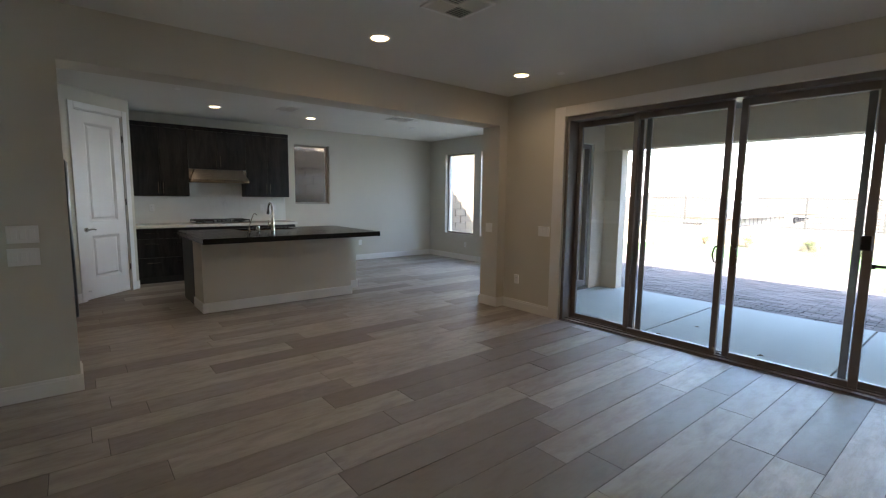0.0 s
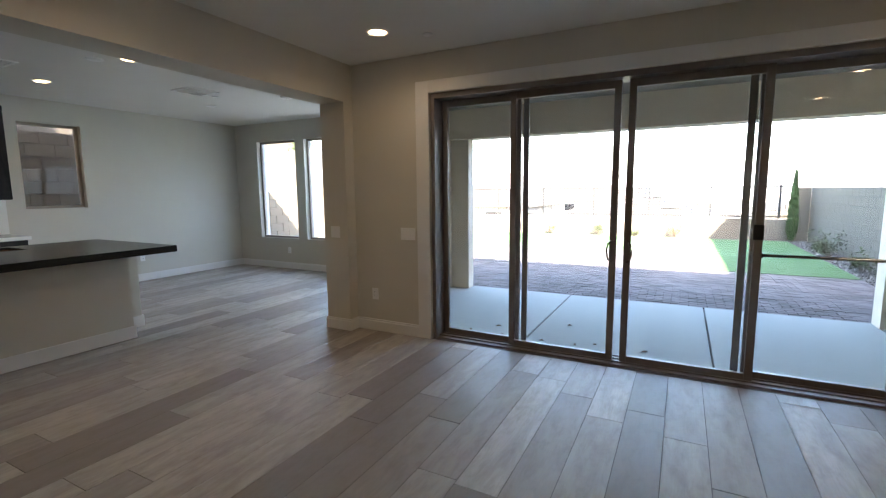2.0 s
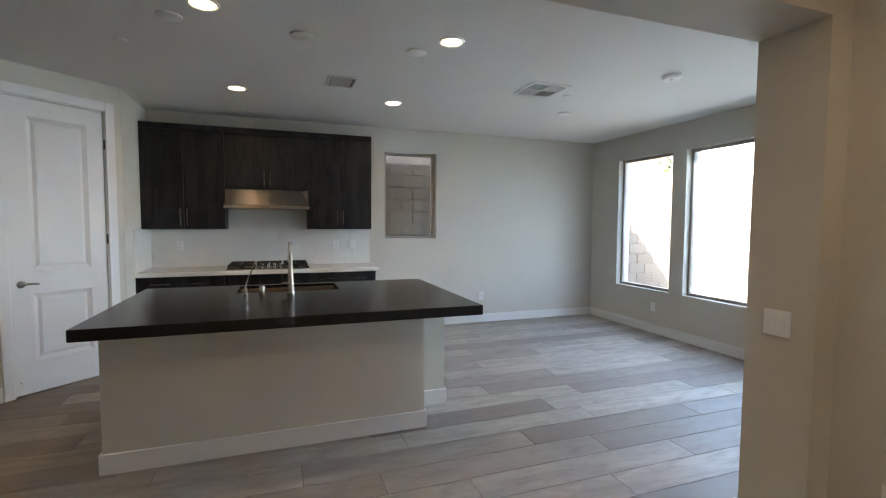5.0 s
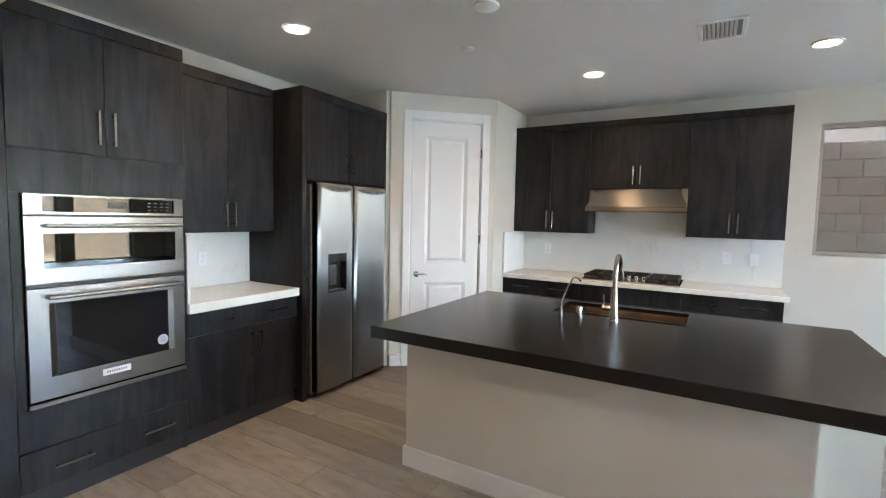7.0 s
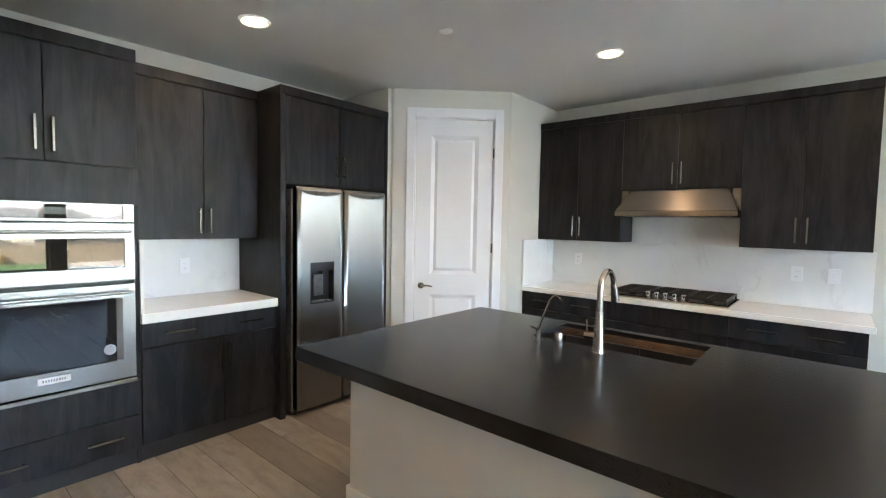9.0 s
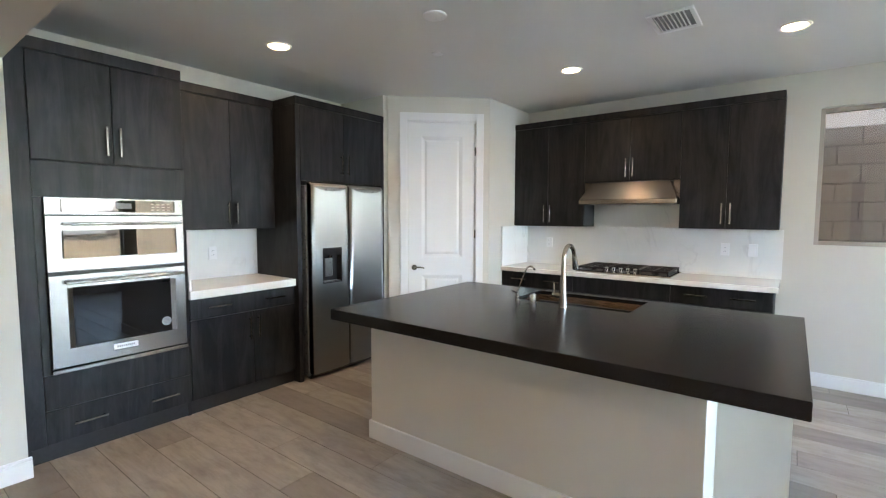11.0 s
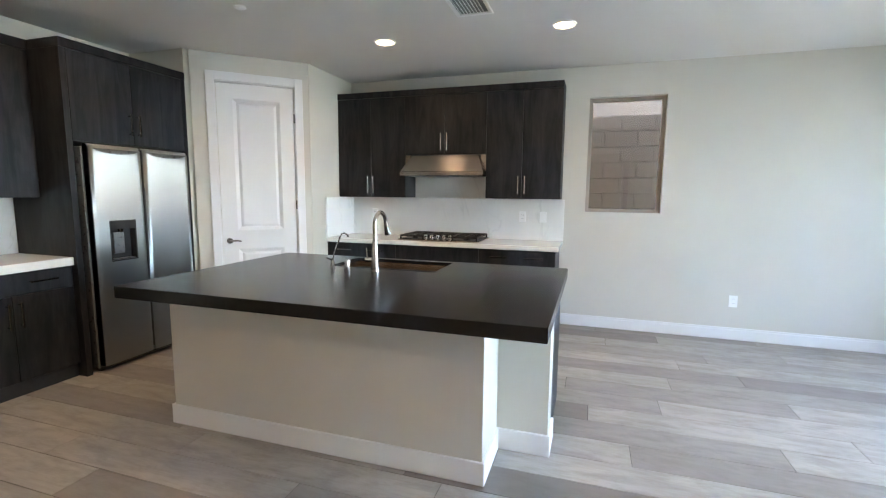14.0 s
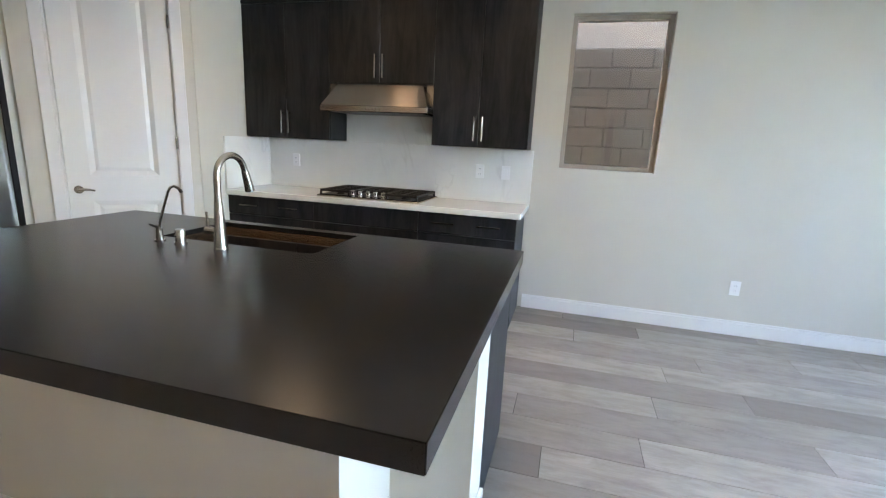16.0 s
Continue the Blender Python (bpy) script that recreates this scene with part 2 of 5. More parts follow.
BLACKP = plain("black_plastic", (0.014, 0.014, 0.015), 0.35)
IRON = plain("cast_iron", (0.016, 0.016, 0.016), 0.55, 0, 0.2, 200)
OVENGLASS = plain("black_oven_glass", (0.006, 0.006, 0.007), 0.03, 0, 0.1)
MIRRORGLASS = plain("dark_mirror_glass", (0.062, 0.062, 0.06), 0.02, 1.0, 0.02)
GREYSIDE = plain("dark_grey_side", (0.10, 0.10, 0.102), 0.3)
BRONZE = plain("bronze_frame", (0.205, 0.180, 0.171), 0.45, 0.1, 0.1)
TANVINYL = paint("almond_vinyl", (0.36, 0.31, 0.26), 0.5, 0.03, 60, 0.02)
WHITEPL = plain("white_plastic", (0.86, 0.855, 0.835), 0.35, 0, 0.02)
DARKSLOT = plain("dark_slot", (0.03, 0.03, 0.03), 0.8)
VENT_BACK = plain("vent_backing_grey", (0.26, 0.26, 0.26), 0.6)
PAPER = plain("sticker_paper", (0.72, 0.71, 0.70), 0.5, 0, 0.03)
LABELGREY = plain("grey_label", (0.30, 0.30, 0.305), 0.4, 0, 0.05)
INK = plain("grey_ink", (0.22, 0.22, 0.23), 0.6)
GLASS = glass("window_glass", (0.97, 0.985, 0.98))
# grey glass colour only lowers the outdoor brightness behind the kitchen window
GLASS_DIM = glass("dimming_glass", (0.58, 0.58, 0.575))
GLOW_ON = glow("lamp_lens", (1.0, 0.66, 0.36), 1.0)
STUCCO = stucco("tan_stucco", (0.60, 0.51, 0.39))
# pale stucco darkened: soffit shade and toned-down sunlit walls are in the colour
STUCCO_DARKENED = stucco("darkened_stucco", (0.22, 0.197, 0.167))
CONCRETE = ground_mat("patio_concrete", (0.19, 0.192, 0.176), (0.25, 0.25, 0.232), 30.0, 0.15, 0.002)
PAVER = masonry("paver", (0.084, 0.068, 0.064), 0.55)
BLOCK = masonry("concrete_block", (0.116, 0.097, 0.074), 0.12)
MORTAR = plain("mortar", (0.046, 0.041, 0.036), 0.95)
TURF = ground_mat("artificial_turf", (0.029, 0.058, 0.016), (0.041, 0.076, 0.023), 160.0, 0.3, 0.008)
GRAVEL = ground_mat("desert_gravel", (0.17, 0.145, 0.122), (0.30, 0.26, 0.22), 70.0, 0.9, 0.02)
STONE = masonry("gravel_stone", (0.11, 0.096, 0.085), 0.4)
DESERT = ground_mat("desert_ground", (0.26, 0.21, 0.16), (0.40, 0.33, 0.26), 4.0, 0.4, 0.05)
ROOFTILE = masonry("roof_tile", (0.048, 0.041, 0.036), 0.3)
FENCE = plain("fence_iron", (0.010, 0.0095, 0.009), 0.7)
SCREEN = plain("screen_stile_paint", (0.20, 0.205, 0.205), 0.45, 0.2)
SOLAR = plain("solar_cell", (0.007, 0.009, 0.013), 0.6)
SOLAR.node_tree.nodes["Principled BSDF"].inputs["Specular IOR Level"].default_value = 0.08
LEAF = masonry("leaf_green", (0.040, 0.055, 0.022), 0.5, 0.7)
LEAFDRY = masonry("dry_leaf", (0.16, 0.10, 0.05), 0.4, 0.8)
CYPRESS = masonry("cypress_needle", (0.04, 0.065, 0.022), 0.5, 0.8)
BARK = plain("bark", (0.13, 0.10, 0.075), 0.95)
NEIGHBOUR = stucco("sand_stucco", (0.055, 0.043, 0.030))
HILL = ground_mat("hill", (0.16, 0.145, 0.14), (0.24, 0.22, 0.21), 0.05, 0.2, 1.0)


# ---- building helpers ----
ORIGIN = {}


def thing(name, loc, label="", category="", group="", kind="", rz=0.0):
    e = new(name)
    e.empty_display_size = 0.1
    e.matrix_basis = pose(*loc, 0, 0, rz)
    ORIGIN[e.name] = Vector(loc)
    return tagged(e, label, category, group, kind)


def part(name, bm, material, parent=None, label="", local=False, smooth=False):
    """Links a bmesh as one mesh object under a thing or part. World coordinates unless local."""
    me = bpy.data.meshes.new(name)
    if parent is not None and not local:
        bmesh.ops.translate(bm, verts=bm.verts, vec=-ORIGIN[parent.name])
    bm.to_mesh(me)
    bm.free()
    me.materials.append(material)
    if smooth:
        me.shade_smooth()
        me.set_sharp_from_angle(angle=radians(35))
    ob = new(name, me)
    if parent is not None:
        ob.parent = parent
        ORIGIN[ob.name] = ORIGIN[parent.name]
    if label:
        ob["label"] = label
    return ob


def structure(name, bm, material, label="", category=""):
    ob = part(name, bm, material)
    ORIGIN[ob.name] = Vector((0, 0, 0))
    return tagged(ob, label, category, "", "structure")


def box(bm, x0, x1, y0, y1, z0, z1, bev=0.0, seg=1):
    """Adds a box between the given faces, edges rounded by bev."""
    r = bmesh.ops.create_cube(bm, size=1.0)
    vs = r["verts"]
    for v in vs:
        v.co = Vector((x0 if v.co.x < 0 else x1, y0 if v.co.y < 0 else y1, z0 if v.co.z < 0 else z1))
    if bev > 0:
        es = list({e for v in vs for e in v.link_edges})
        bmesh.ops.bevel(bm, geom=es, offset=bev, segments=seg, affect="EDGES", profile=0.5)
    return bm


def B(*a, bev=0.0, seg=1):
    return box(bmesh.new(), *a, bev=bev, seg=seg)


def cyl(bm, p0, p1, r0, r1=None, n=20, caps=True):
    p0, p1 = Vector(p0), Vector(p1)
    r1 = r0 if r1 is None else r1
    d = p1 - p0
    m = Matrix.Translation((p0 + p1) / 2) @ d.to_track_quat("Z", "Y").to_matrix().to_4x4()
    bmesh.ops.create_cone(bm, cap_ends=caps, segments=n, radius1=r0, radius2=r1, depth=d.length, matrix=m)
    return bm


def tube(bm, pts, radii, n=14):
    """A swept round tube through pts; radii one per point."""
    pts = [Vector(p) for p in pts]
    rings = []
    up = Vector((0.31, 0.2, 0.93)).normalized()
    for i, p in enumerate(pts):
        t = (pts[min(i + 1, len(pts) - 1)] - pts[max(i - 1, 0)]).normalized()
        a = t.cross(up)
        if a.length < 1e-3:
            a = t.cross(Vector((1, 0, 0)))
        a.normalize()
        b = t.cross(a)
        rings.append([bm.verts.new(p + (a * math.cos(k * math.tau / n) + b * math.sin(k * math.tau / n)) * radii[i]) for k in range(n)])
    for r, s in zip(rings, rings[1:]):
        for k in range(n):
            bm.faces.new((r[k], r[(k + 1) % n], s[(k + 1) % n], s[k]))
    bm.faces.new(rings[0][::-1])
    bm.faces.new(rings[-1])
    bmesh.ops.recalc_face_normals(bm, faces=bm.faces)
    return bm


def prism(bm, poly, axis, a, b):
    """Extrudes a flat outline along an axis from a to b. poly holds the two other coordinates in order."""
    def at(p, w):
        return {"x": (w, p[0], p[1]), "y": (p[0], w, p[1]), "z": (p[0], p[1], w)}[axis]
    lo = [bm.verts.new(at(p, a)) for p in poly]
    hi = [bm.verts.new(at(p, b)) for p in poly]
    n = len(poly)
    for k in range(n):
        bm.faces.new((lo[k], lo[(k + 1) % n], hi[(k + 1) % n], hi[k]))
    bm.faces.new(lo[::-1])
    bm.faces.new(hi)
    bmesh.ops.recalc_face_normals(bm, faces=bm.faces)
    return bm


# ---- structure ----
# great room: x -3.0..4.37, y -1.3..4.28; kitchen and nook: x -0.78..6.88, y 4.585..9.18
ZG, ZK, BEAM = 2.70, 2.745, 2.33
OP0, OP1 = -0.06, 4.235
SL0, SL1, SLZ = -0.13, 3.385, 2.345
bm = B(-3.0, OP0, 4.28, 4.585, 0, 2.85)
box(bm, OP0, OP1, 4.28, 4.585, BEAM, 2.85)
box(bm, OP1, 4.62, 4.28, 4.585, 0, 2.85)
structure("wall_partition", bm, WALL, "greige painted wall with a wide opening into the kitchen", "wall")
bm = B(4.37, 4.62, SL1, 4.28, 0, 2.85)
box(bm, 4.37, 4.62, SL0, SL1, SLZ, 2.85)
box(bm, 4.37, 4.62, -1.3, SL0, 0, 2.85)
structure("wall_east_great_room", bm, WALL, "greige painted wall around the sliding patio door", "wall")
structure("wall_south", B(-3.2, 4.62, -1.5, -1.3, 0, 2.85), WALL, "plain greige painted wall", "wall")
structure("wall_west", B(-3.2, -3.0, -1.3, 4.585, 0, 2.85), WALL, "plain greige painted wall", "wall")
KW = (3.478, 4.216, 1.247, 2.43)
bm = B(-0.98, KW[0], 9.18, 9.40, 0, 2.95)
box(bm, KW[1], 7.10, 9.18, 9.40, 0, 2.95)
box(bm, KW[0], KW[1], 9.18, 9.40, 0, KW[2])
box(bm, KW[0], KW[1], 9.18, 9.40, KW[3], 2.95)
structure("wall_north", bm, WALL, "greige painted wall with a small window beside the cabinets", "wall")
NW = ((7.60, 8.585), (6.42, 7.385), (5.235, 6.205))
NZ0, NZ1 = 0.575, 2.40
bm = B(6.88, 7.10, 8.585, 9.18, 0, 2.95)
box(bm, 6.88, 7.10, 7.385, 7.60, 0, 2.95)
box(bm, 6.88, 7.10, 6.205, 6.42, 0, 2.95)
box(bm, 6.88, 7.10, 4.42, 5.235, 0, 2.95)
for a, b in NW:
    box(bm, 6.88, 7.10, a, b, 0, NZ0)
    box(bm, 6.88, 7.10, a, b, NZ1, 2.95)
structure("wall_east_nook", bm, WALL, "greige painted wall with three tall windows", "wall")
ND = (4.80, 6.52, 2.28)
bm = B(4.62, ND[0], 4.42, 4.585, 0, 2.95)
box(bm, ND[1], 6.88, 4.42, 4.585, 0, 2.95)
box(bm, ND[0], ND[1], 4.42, 4.585, ND[2], 2.95)
structure("wall_south_nook", bm, WALL, "greige painted wall around the nook's glass patio door", "wall")
structure("wall_west_kitchen", B(-0.98, -0.78, 4.585, 9.18, 0, 2.95), WALL, "cream-lit greige wall behind the cabinets", "wall")
# corner pantry: a return beside the fridge, a slanting front with a door, a return beside the range wall
PA = Vector((0.001, 7.628, 0))
PD = Vector((0.729, 0.684, 0)).normalized()
PN = Vector((PD.y, -PD.x, 0))
structure("wall_pantry_return", B(-0.78, -0.12, 7.505, 7.60, 0, 2.95), WALL, "short greige wall beside the fridge", "wall")
bm = bmesh.new()
P_ANG = math.degrees(math.atan2(PD.y, PD.x))
D0, D1, DZ = 0.066, 0.822, 2.500
for a, b, z0, z1 in ((-0.126, D0, 0, 2.95), (D1, 0.955, 0, 2.95), (D0, D1, DZ, 2.95)):
    box(bm, a, b, 0.0, 0.11, z0, z1)
bmesh.ops.transform(bm, matrix=pose(PA.x, PA.y, 0, 0, 0, P_ANG), verts=bm.verts)
structure("wall_pantry_front", bm, WALL, "slanting greige pantry wall around a white door", "wall")
structure("wall_pantry_side", B(0.60, 0.70, 8.285, 9.18, 0, 2.95), WALL, "short greige wall beside the range counter", "wall")
structure("pantry_back", B(-0.78, 0.60, 9.0, 9.18, 0, 2.95), WALL, "plain wall inside the pantry", "wall")
structure("ceiling_great_room", B(-3.2, 4.62, -1.5, 4.43, ZG, ZG + 0.12), CEIL, "white textured ceiling of the great room", "ceiling")
structure("ceiling_kitchen", B(-0.98, 7.10, 4.43, 9.40, ZK, ZK + 0.12), CEIL, "white textured ceiling of the kitchen", "ceiling")
floor = structure("floor", box(B(-3.2, 4.62, -1.5, 4.42, -0.12, -0.0035), -3.2, 7.10, 4.42, 9.40, -0.12, -0.0035), GROUT, "wood-look porcelain plank floor in mixed greige tones", "floor")


def skirting(segs):
    """Baseboards: (x0, y0, x1, y1, nx, ny) along a wall, standing out by the normal."""
    bm = bmesh.new()
    for x0, y0, x1, y1, nx, ny in segs:
        t = 0.016
        xa, xb = sorted((x0, x1)) if x0 != x1 else sorted((x0, x0 + nx * t))
        ya, yb = sorted((y0, y1)) if y0 != y1 else sorted((y0, y0 + ny * t))
        box(bm, xa, xb, ya, yb, 0.0, 0.101, 0.002)
        t = 0.010
        xa, xb = sorted((x0, x1)) if x0 != x1 else sorted((x0, x0 + nx * t))
        ya, yb = sorted((y0, y1)) if y0 != y1 else sorted((y0, y0 + ny * t))
        box(bm, xa, xb, ya, yb, 0.101, 0.122, 0.003)
    return bm


structure("baseboard", skirting([
    (-3.0, 4.28, OP0 + 0.016, 4.28, 0, -1), (OP0, 4.28, OP0, 4.601, 1, 0), (OP1, 4.264, OP1, 4.601, -1, 0),
    (OP1 + 0.0, 4.28, 4.37, 4.28, 0, -1), (4.37, SL1 + 0.10, 4.37, 4.264, -1, 0), (4.37, -1.3, 4.37, SL0 - 0.10, -1, 0),
    (-3.0, -1.3, 4.354, -1.3, 0, 1), (-3.0, -1.284, -3.0, 4.264, 1, 0),
    (3.27, 9.18, 6.88, 9.18, 0, -1), (6.88, 4.585, 6.88, 9.164, -1, 0), (OP1, 4.585, ND[0] - 0.06, 4.585, 0, 1), (ND[1] + 0.06, 4.585, 6.864, 4.585, 0, 1),
]), TRIM, "tall white painted baseboard", "baseboard")
bm = bmesh.new()
for a, b in ((-0.122, -0.002), (0.892, 0.955)):
    box(bm, a, b, -0.016, 0.0, 0, 0.122, 0.004)
bmesh.ops.transform(bm, matrix=pose(PA.x, PA.y, 0, 0, 0, P_ANG), verts=bm.verts)
structure("baseboard_pantry", bm, TRIM, "white baseboard beside the pantry door", "baseboard")

# ---- pantry door ----
pdoor = thing("door_1", (PA.x, PA.y, 0), "tall white two-panel pantry door, closed, with a lever handle", "door", "", "structure", P_ANG)
bm = B(0.0, 0.074, -0.018, 0.0, 0, 2.575, bev=0.003)
box(bm, 0.814, 0.892, -0.018, 0.0, 0, 2.575, 0.003)
box(bm, 0.074, 0.814, -0.018, 0.0, 2.492, 2.575, 0.003)
part("casing", bm, TRIM, pdoor, "white door casing", True)
bm = B(D0, D0 + 0.018, 0.0, 0.10, 0, DZ)
box(bm, D1 - 0.018, D1, 0.0, 0.10, 0, DZ)
box(bm, D0 + 0.018, D1 - 0.018, 0.0, 0.10, DZ - 0.018, DZ)
part("jamb", bm, TRIM, pdoor, "", True)
a0, a1, y0, y1 = D0 + 0.0225, D1 - 0.0225, 0.012, 0.046
leaf = bmesh.new()
P1, P2 = (1.045, 2.335), (0.28, 0.855)
X0, X1 = 0.228, 0.668
for x0, x1, z0, z1 in ((a0, X0, 0.012, DZ - 0.022), (X1, a1, 0.012, DZ - 0.022), (X0, X1, 0.012, P2[0]), (X0, X1, P2[1], P1[0]), (X0, X1, P1[1], DZ - 0.022)):
    box(leaf, x0, x1, y0, y1, z0, z1)
leaf_ob = part("door_leaf", leaf, DOORW, pdoor, "", True)
for z0, z1 in (P1, P2):
    bm = B(X0, X1, y0 + 0.016, y1 - 0.004, z0, z1)
    vs = [bm.verts.new(p) for p in ((X0, y0, z0), (X1, y0, z0), (X1, y0, z1), (X0, y0, z1))]
    ws = [bm.verts.new(p) for p in ((X0 + 0.035, y0 + 0.015, z0 + 0.035), (X1 - 0.035, y0 + 0.015, z0 + 0.035), (X1 - 0.035, y0 + 0.015, z1 - 0.035), (X0 + 0.035, y0 + 0.015, z1 - 0.035))]
    xs = [bm.verts.new(p) for p in ((X0 + 0.06, y0 + 0.006, z0 + 0.06), (X1 - 0.06, y0 + 0.006, z0 + 0.06), (X1 - 0.06, y0 + 0.006, z1 - 0.06), (X0 + 0.06, y0 + 0.006, z1 - 0.06))]
    for k in range(4):
        bm.faces.new((vs[k], vs[(k + 1) % 4], ws[(k + 1) % 4], ws[k]))
        bm.faces.new((ws[k], ws[(k + 1) % 4], xs[(k + 1) % 4], xs[k]))
    bm.faces.new(xs)
    part("panel", bm, DOORW, leaf_ob, "", True)
bm = cyl(bmesh.new(), (0.15, y0, 0.94), (0.15, y0 - 0.012, 0.94), 0.030, 0.028, 24)
cyl(bm, (0.15, y0 - 0.012, 0.94), (0.15, y0 - 0.05, 0.94), 0.011)
tube(bm, [(0.15, y0 - 0.05, 0.94), (0.18, y0 - 0.052, 0.945), (0.22, y0 - 0.05, 0.944), (0.255, y0 - 0.046, 0.936)], [0.011, 0.010, 0.009, 0.007], 10)
part("door_handle", bm, NICKEL, leaf_ob, "brushed nickel lever handle", True, True)
for z in (0.36, 1.30, 2.18):
    bm = cyl(bmesh.new(), (D1 - 0.018, -0.004, z - 0.045), (D1 - 0.018, -0.004, z + 0.045), 0.007, n=10)
    part("hinge", bm, HANDLE, pdoor, "satin metal hinge", True)
bm = cyl(bmesh.new(), (0.12, y0, 0.13), (0.12, y0 - 0.06, 0.13), 0.006, n=8)
part("door_stop", bm, WHITEPL, leaf_ob, "", True)

# ---- sliding patio door ----
slider = thing("sliding_door_1", (4.5, 1.70, 0), "bronze-framed four-panel sliding patio door, middle panels slightly apart", "sliding door", "", "structure")
C, CT = 0.140, 0.108
bm = B(4.352, 4.37, SL1, SL1 + C, 0, SLZ + CT, bev=0.003)
box(bm, 4.352, 4.37, SL0 - C, SL0, 0, SLZ + CT, 0.003)
box(bm, 4.352, 4.37, SL0, SL1, SLZ, SLZ + CT, 0.003)
part("casing", bm, TRIM, slider, "white painted casing")
bm = B(4.40, 4.62, SL1 - 0.035, SL1, 0, SLZ)
box(bm, 4.40, 4.62, SL0, SL0 + 0.035, 0, SLZ)
box(bm, 4.40, 4.62, SL0 + 0.035, SL1 - 0.035, SLZ - 0.045, SLZ)
part("door_frame", bm, BRONZE, slider, "bronze outer frame")
bm = B(4.42, 4.66, SL0 + 0.035, SL1 - 0.035, -0.02, 0.012)
for x in (4.47, 4.545, 4.615):
    box(bm, x - 0.004, x + 0.004, SL0 + 0.035, SL1 - 0.035, 0.012, 0.026)
part("sill", bm, BRONZE, slider, "bronze sill with tracks")


def sash(x, ya, yb, name, ref):
    """A glazed panel: two stiles, two rails and a pane."""
    z0, z1, w, d = 0.014, SLZ - 0.047, 0.053, 0.04
    bm = B(x - d / 2, x + d / 2, ya, ya + w, z0, z1, bev=0.003)
    box(bm, x - d / 2, x + d / 2, yb - w, yb, z0, z1, 0.003)
    box(bm, x - d / 2, x + d / 2, ya + w, yb - w, z0, z0 + 0.055, 0.003)
    box(bm, x - d / 2, x + d / 2, ya + w, yb - w, z1 - 0.062, z1, 0.003)
    s = part(name, bm, BRONZE, ref, "bronze-framed glass panel")
    p = part("pane", B(x - 0.003, x + 0.003, ya + w, yb - w, z0 + 0.055, z1 - 0.062), GLASS, s, "clear glass")
    p.visible_shadow = False
    return s


sash(4.585, 2.565, SL1 - 0.036, "fixed_panel", slider)
sash(4.585, SL0 + 0.036, 0.80, "fixed_panel", slider)
s1 = sash(4.51, 1.722, 2.637, "sliding_panel", slider)
s2 = sash(4.51, 0.732, 1.665, "sliding_panel", slider)
for s, y in ((s1, 1.750), (s2, 1.637)):
    sg = 1 if y > 1.7 else -1
    bm = tube(bmesh.new(), [(4.49, y + sg * 0.0, 0.86), (4.455, y + sg * 0.028, 0.88), (4.445, y + sg * 0.04, 0.945), (4.455, y + sg * 0.028, 1.01), (4.49, y, 1.03)], [0.008] * 5, 8)
    part("handle", bm, NICKEL, s, "brushed nickel loop handle", smooth=True)
part("lock_box", B(4.44, 4.49, 0.735, 0.80, 1.08, 1.19, bev=0.006), BLACKP, s2, "black lock box")
bm = cyl(bmesh.new(), (4.57, SL0 + 0.04, 0.958), (4.57, 0.74, 0.958), 0.011, n=10)
part("security_bar", bm, HANDLE, slider, "silver security bar across the fixed panel")
part("bar_bracket", B(4.545, 4.60, 0.715, 0.745, 0.94, 0.976, bev=0.003), BLACKP, slider, "black bar bracket")
# screens parked behind the fixed panels
for ya in (2.50, 0.815):
    part("screen_stile", B(4.60, 4.622, ya, ya + 0.05, 0.02, SLZ - 0.05, bev=0.002), SCREEN, slider, "grey screen stile")

# ---- windows ----
def window(name, axis, face, a, b, z0, z1, out, label, frame_mat, gmat=GLASS):
    """A window set back in its opening: frame, pane and sill board. axis: the wall's normal axis; out: its outward sign."""
    c = face + out * 0.10
    w = 0.035
    ref = thing(name, (c, (a + b) / 2, z0) if axis == "x" else ((a + b) / 2, c, z0), label, "window", "", "structure")

    def bx(bm, u0, u1, q0, q1, d0, d1, bev=0.0):
        lo, hi = sorted((c + d0, c + d1))
        return box(bm, lo, hi, u0, u1, q0, q1, bev) if axis == "x" else box(bm, u0, u1, lo, hi, q0, q1, bev)
    bm = bmesh.new()
    bx(bm, a, a + w, z0, z1, -0.025, 0.045, 0.003)
    bx(bm, b - w, b, z0, z1, -0.025, 0.045, 0.003)
    bx(bm, a + w, b - w, z0, z0 + w, -0.025, 0.045, 0.003)
    bx(bm, a + w, b - w, z1 - w, z1, -0.025, 0.045, 0.003)
    fr = part("window_frame", bm, frame_mat, ref, "")
    p = part("pane", bx(bmesh.new(), a + w, b - w, z0 + w, z1 - w, 0.0, 0.006), gmat, ref, "clear glass")
    p.visible_shadow = False
    return ref


window("window_1", "y", 9.18, KW[0], KW[1], KW[2], KW[3], 1, "small fixed window in a plain drywall reveal", TANVINYL, GLASS_DIM)
window("window_2", "x", 6.88, *NW[0], NZ0, NZ1, 1, "tall fixed window with a thin almond frame", TANVINYL)
window("window_4", "x", 6.88, *NW[2], NZ0, NZ1, 1, "tall fixed window with a thin almond frame", TANVINYL)
window("window_3", "x", 6.88, *NW[1], NZ0, NZ1, 1, "tall fixed window with a thin almond frame", TANVINYL)
nd_ = thing("sliding_door_2", (5.66, 4.5, 0), "bronze-framed glass patio door of the nook", "sliding door", "", "structure")
bm = B(ND[0], ND[0] + 0.06, 4.45, 4.54, 0, ND[2])
box(bm, ND[1] - 0.06, ND[1], 4.45, 4.54, 0, ND[2])
box(bm, 5.62, 5.70, 4.45, 4.54, 0, ND[2])
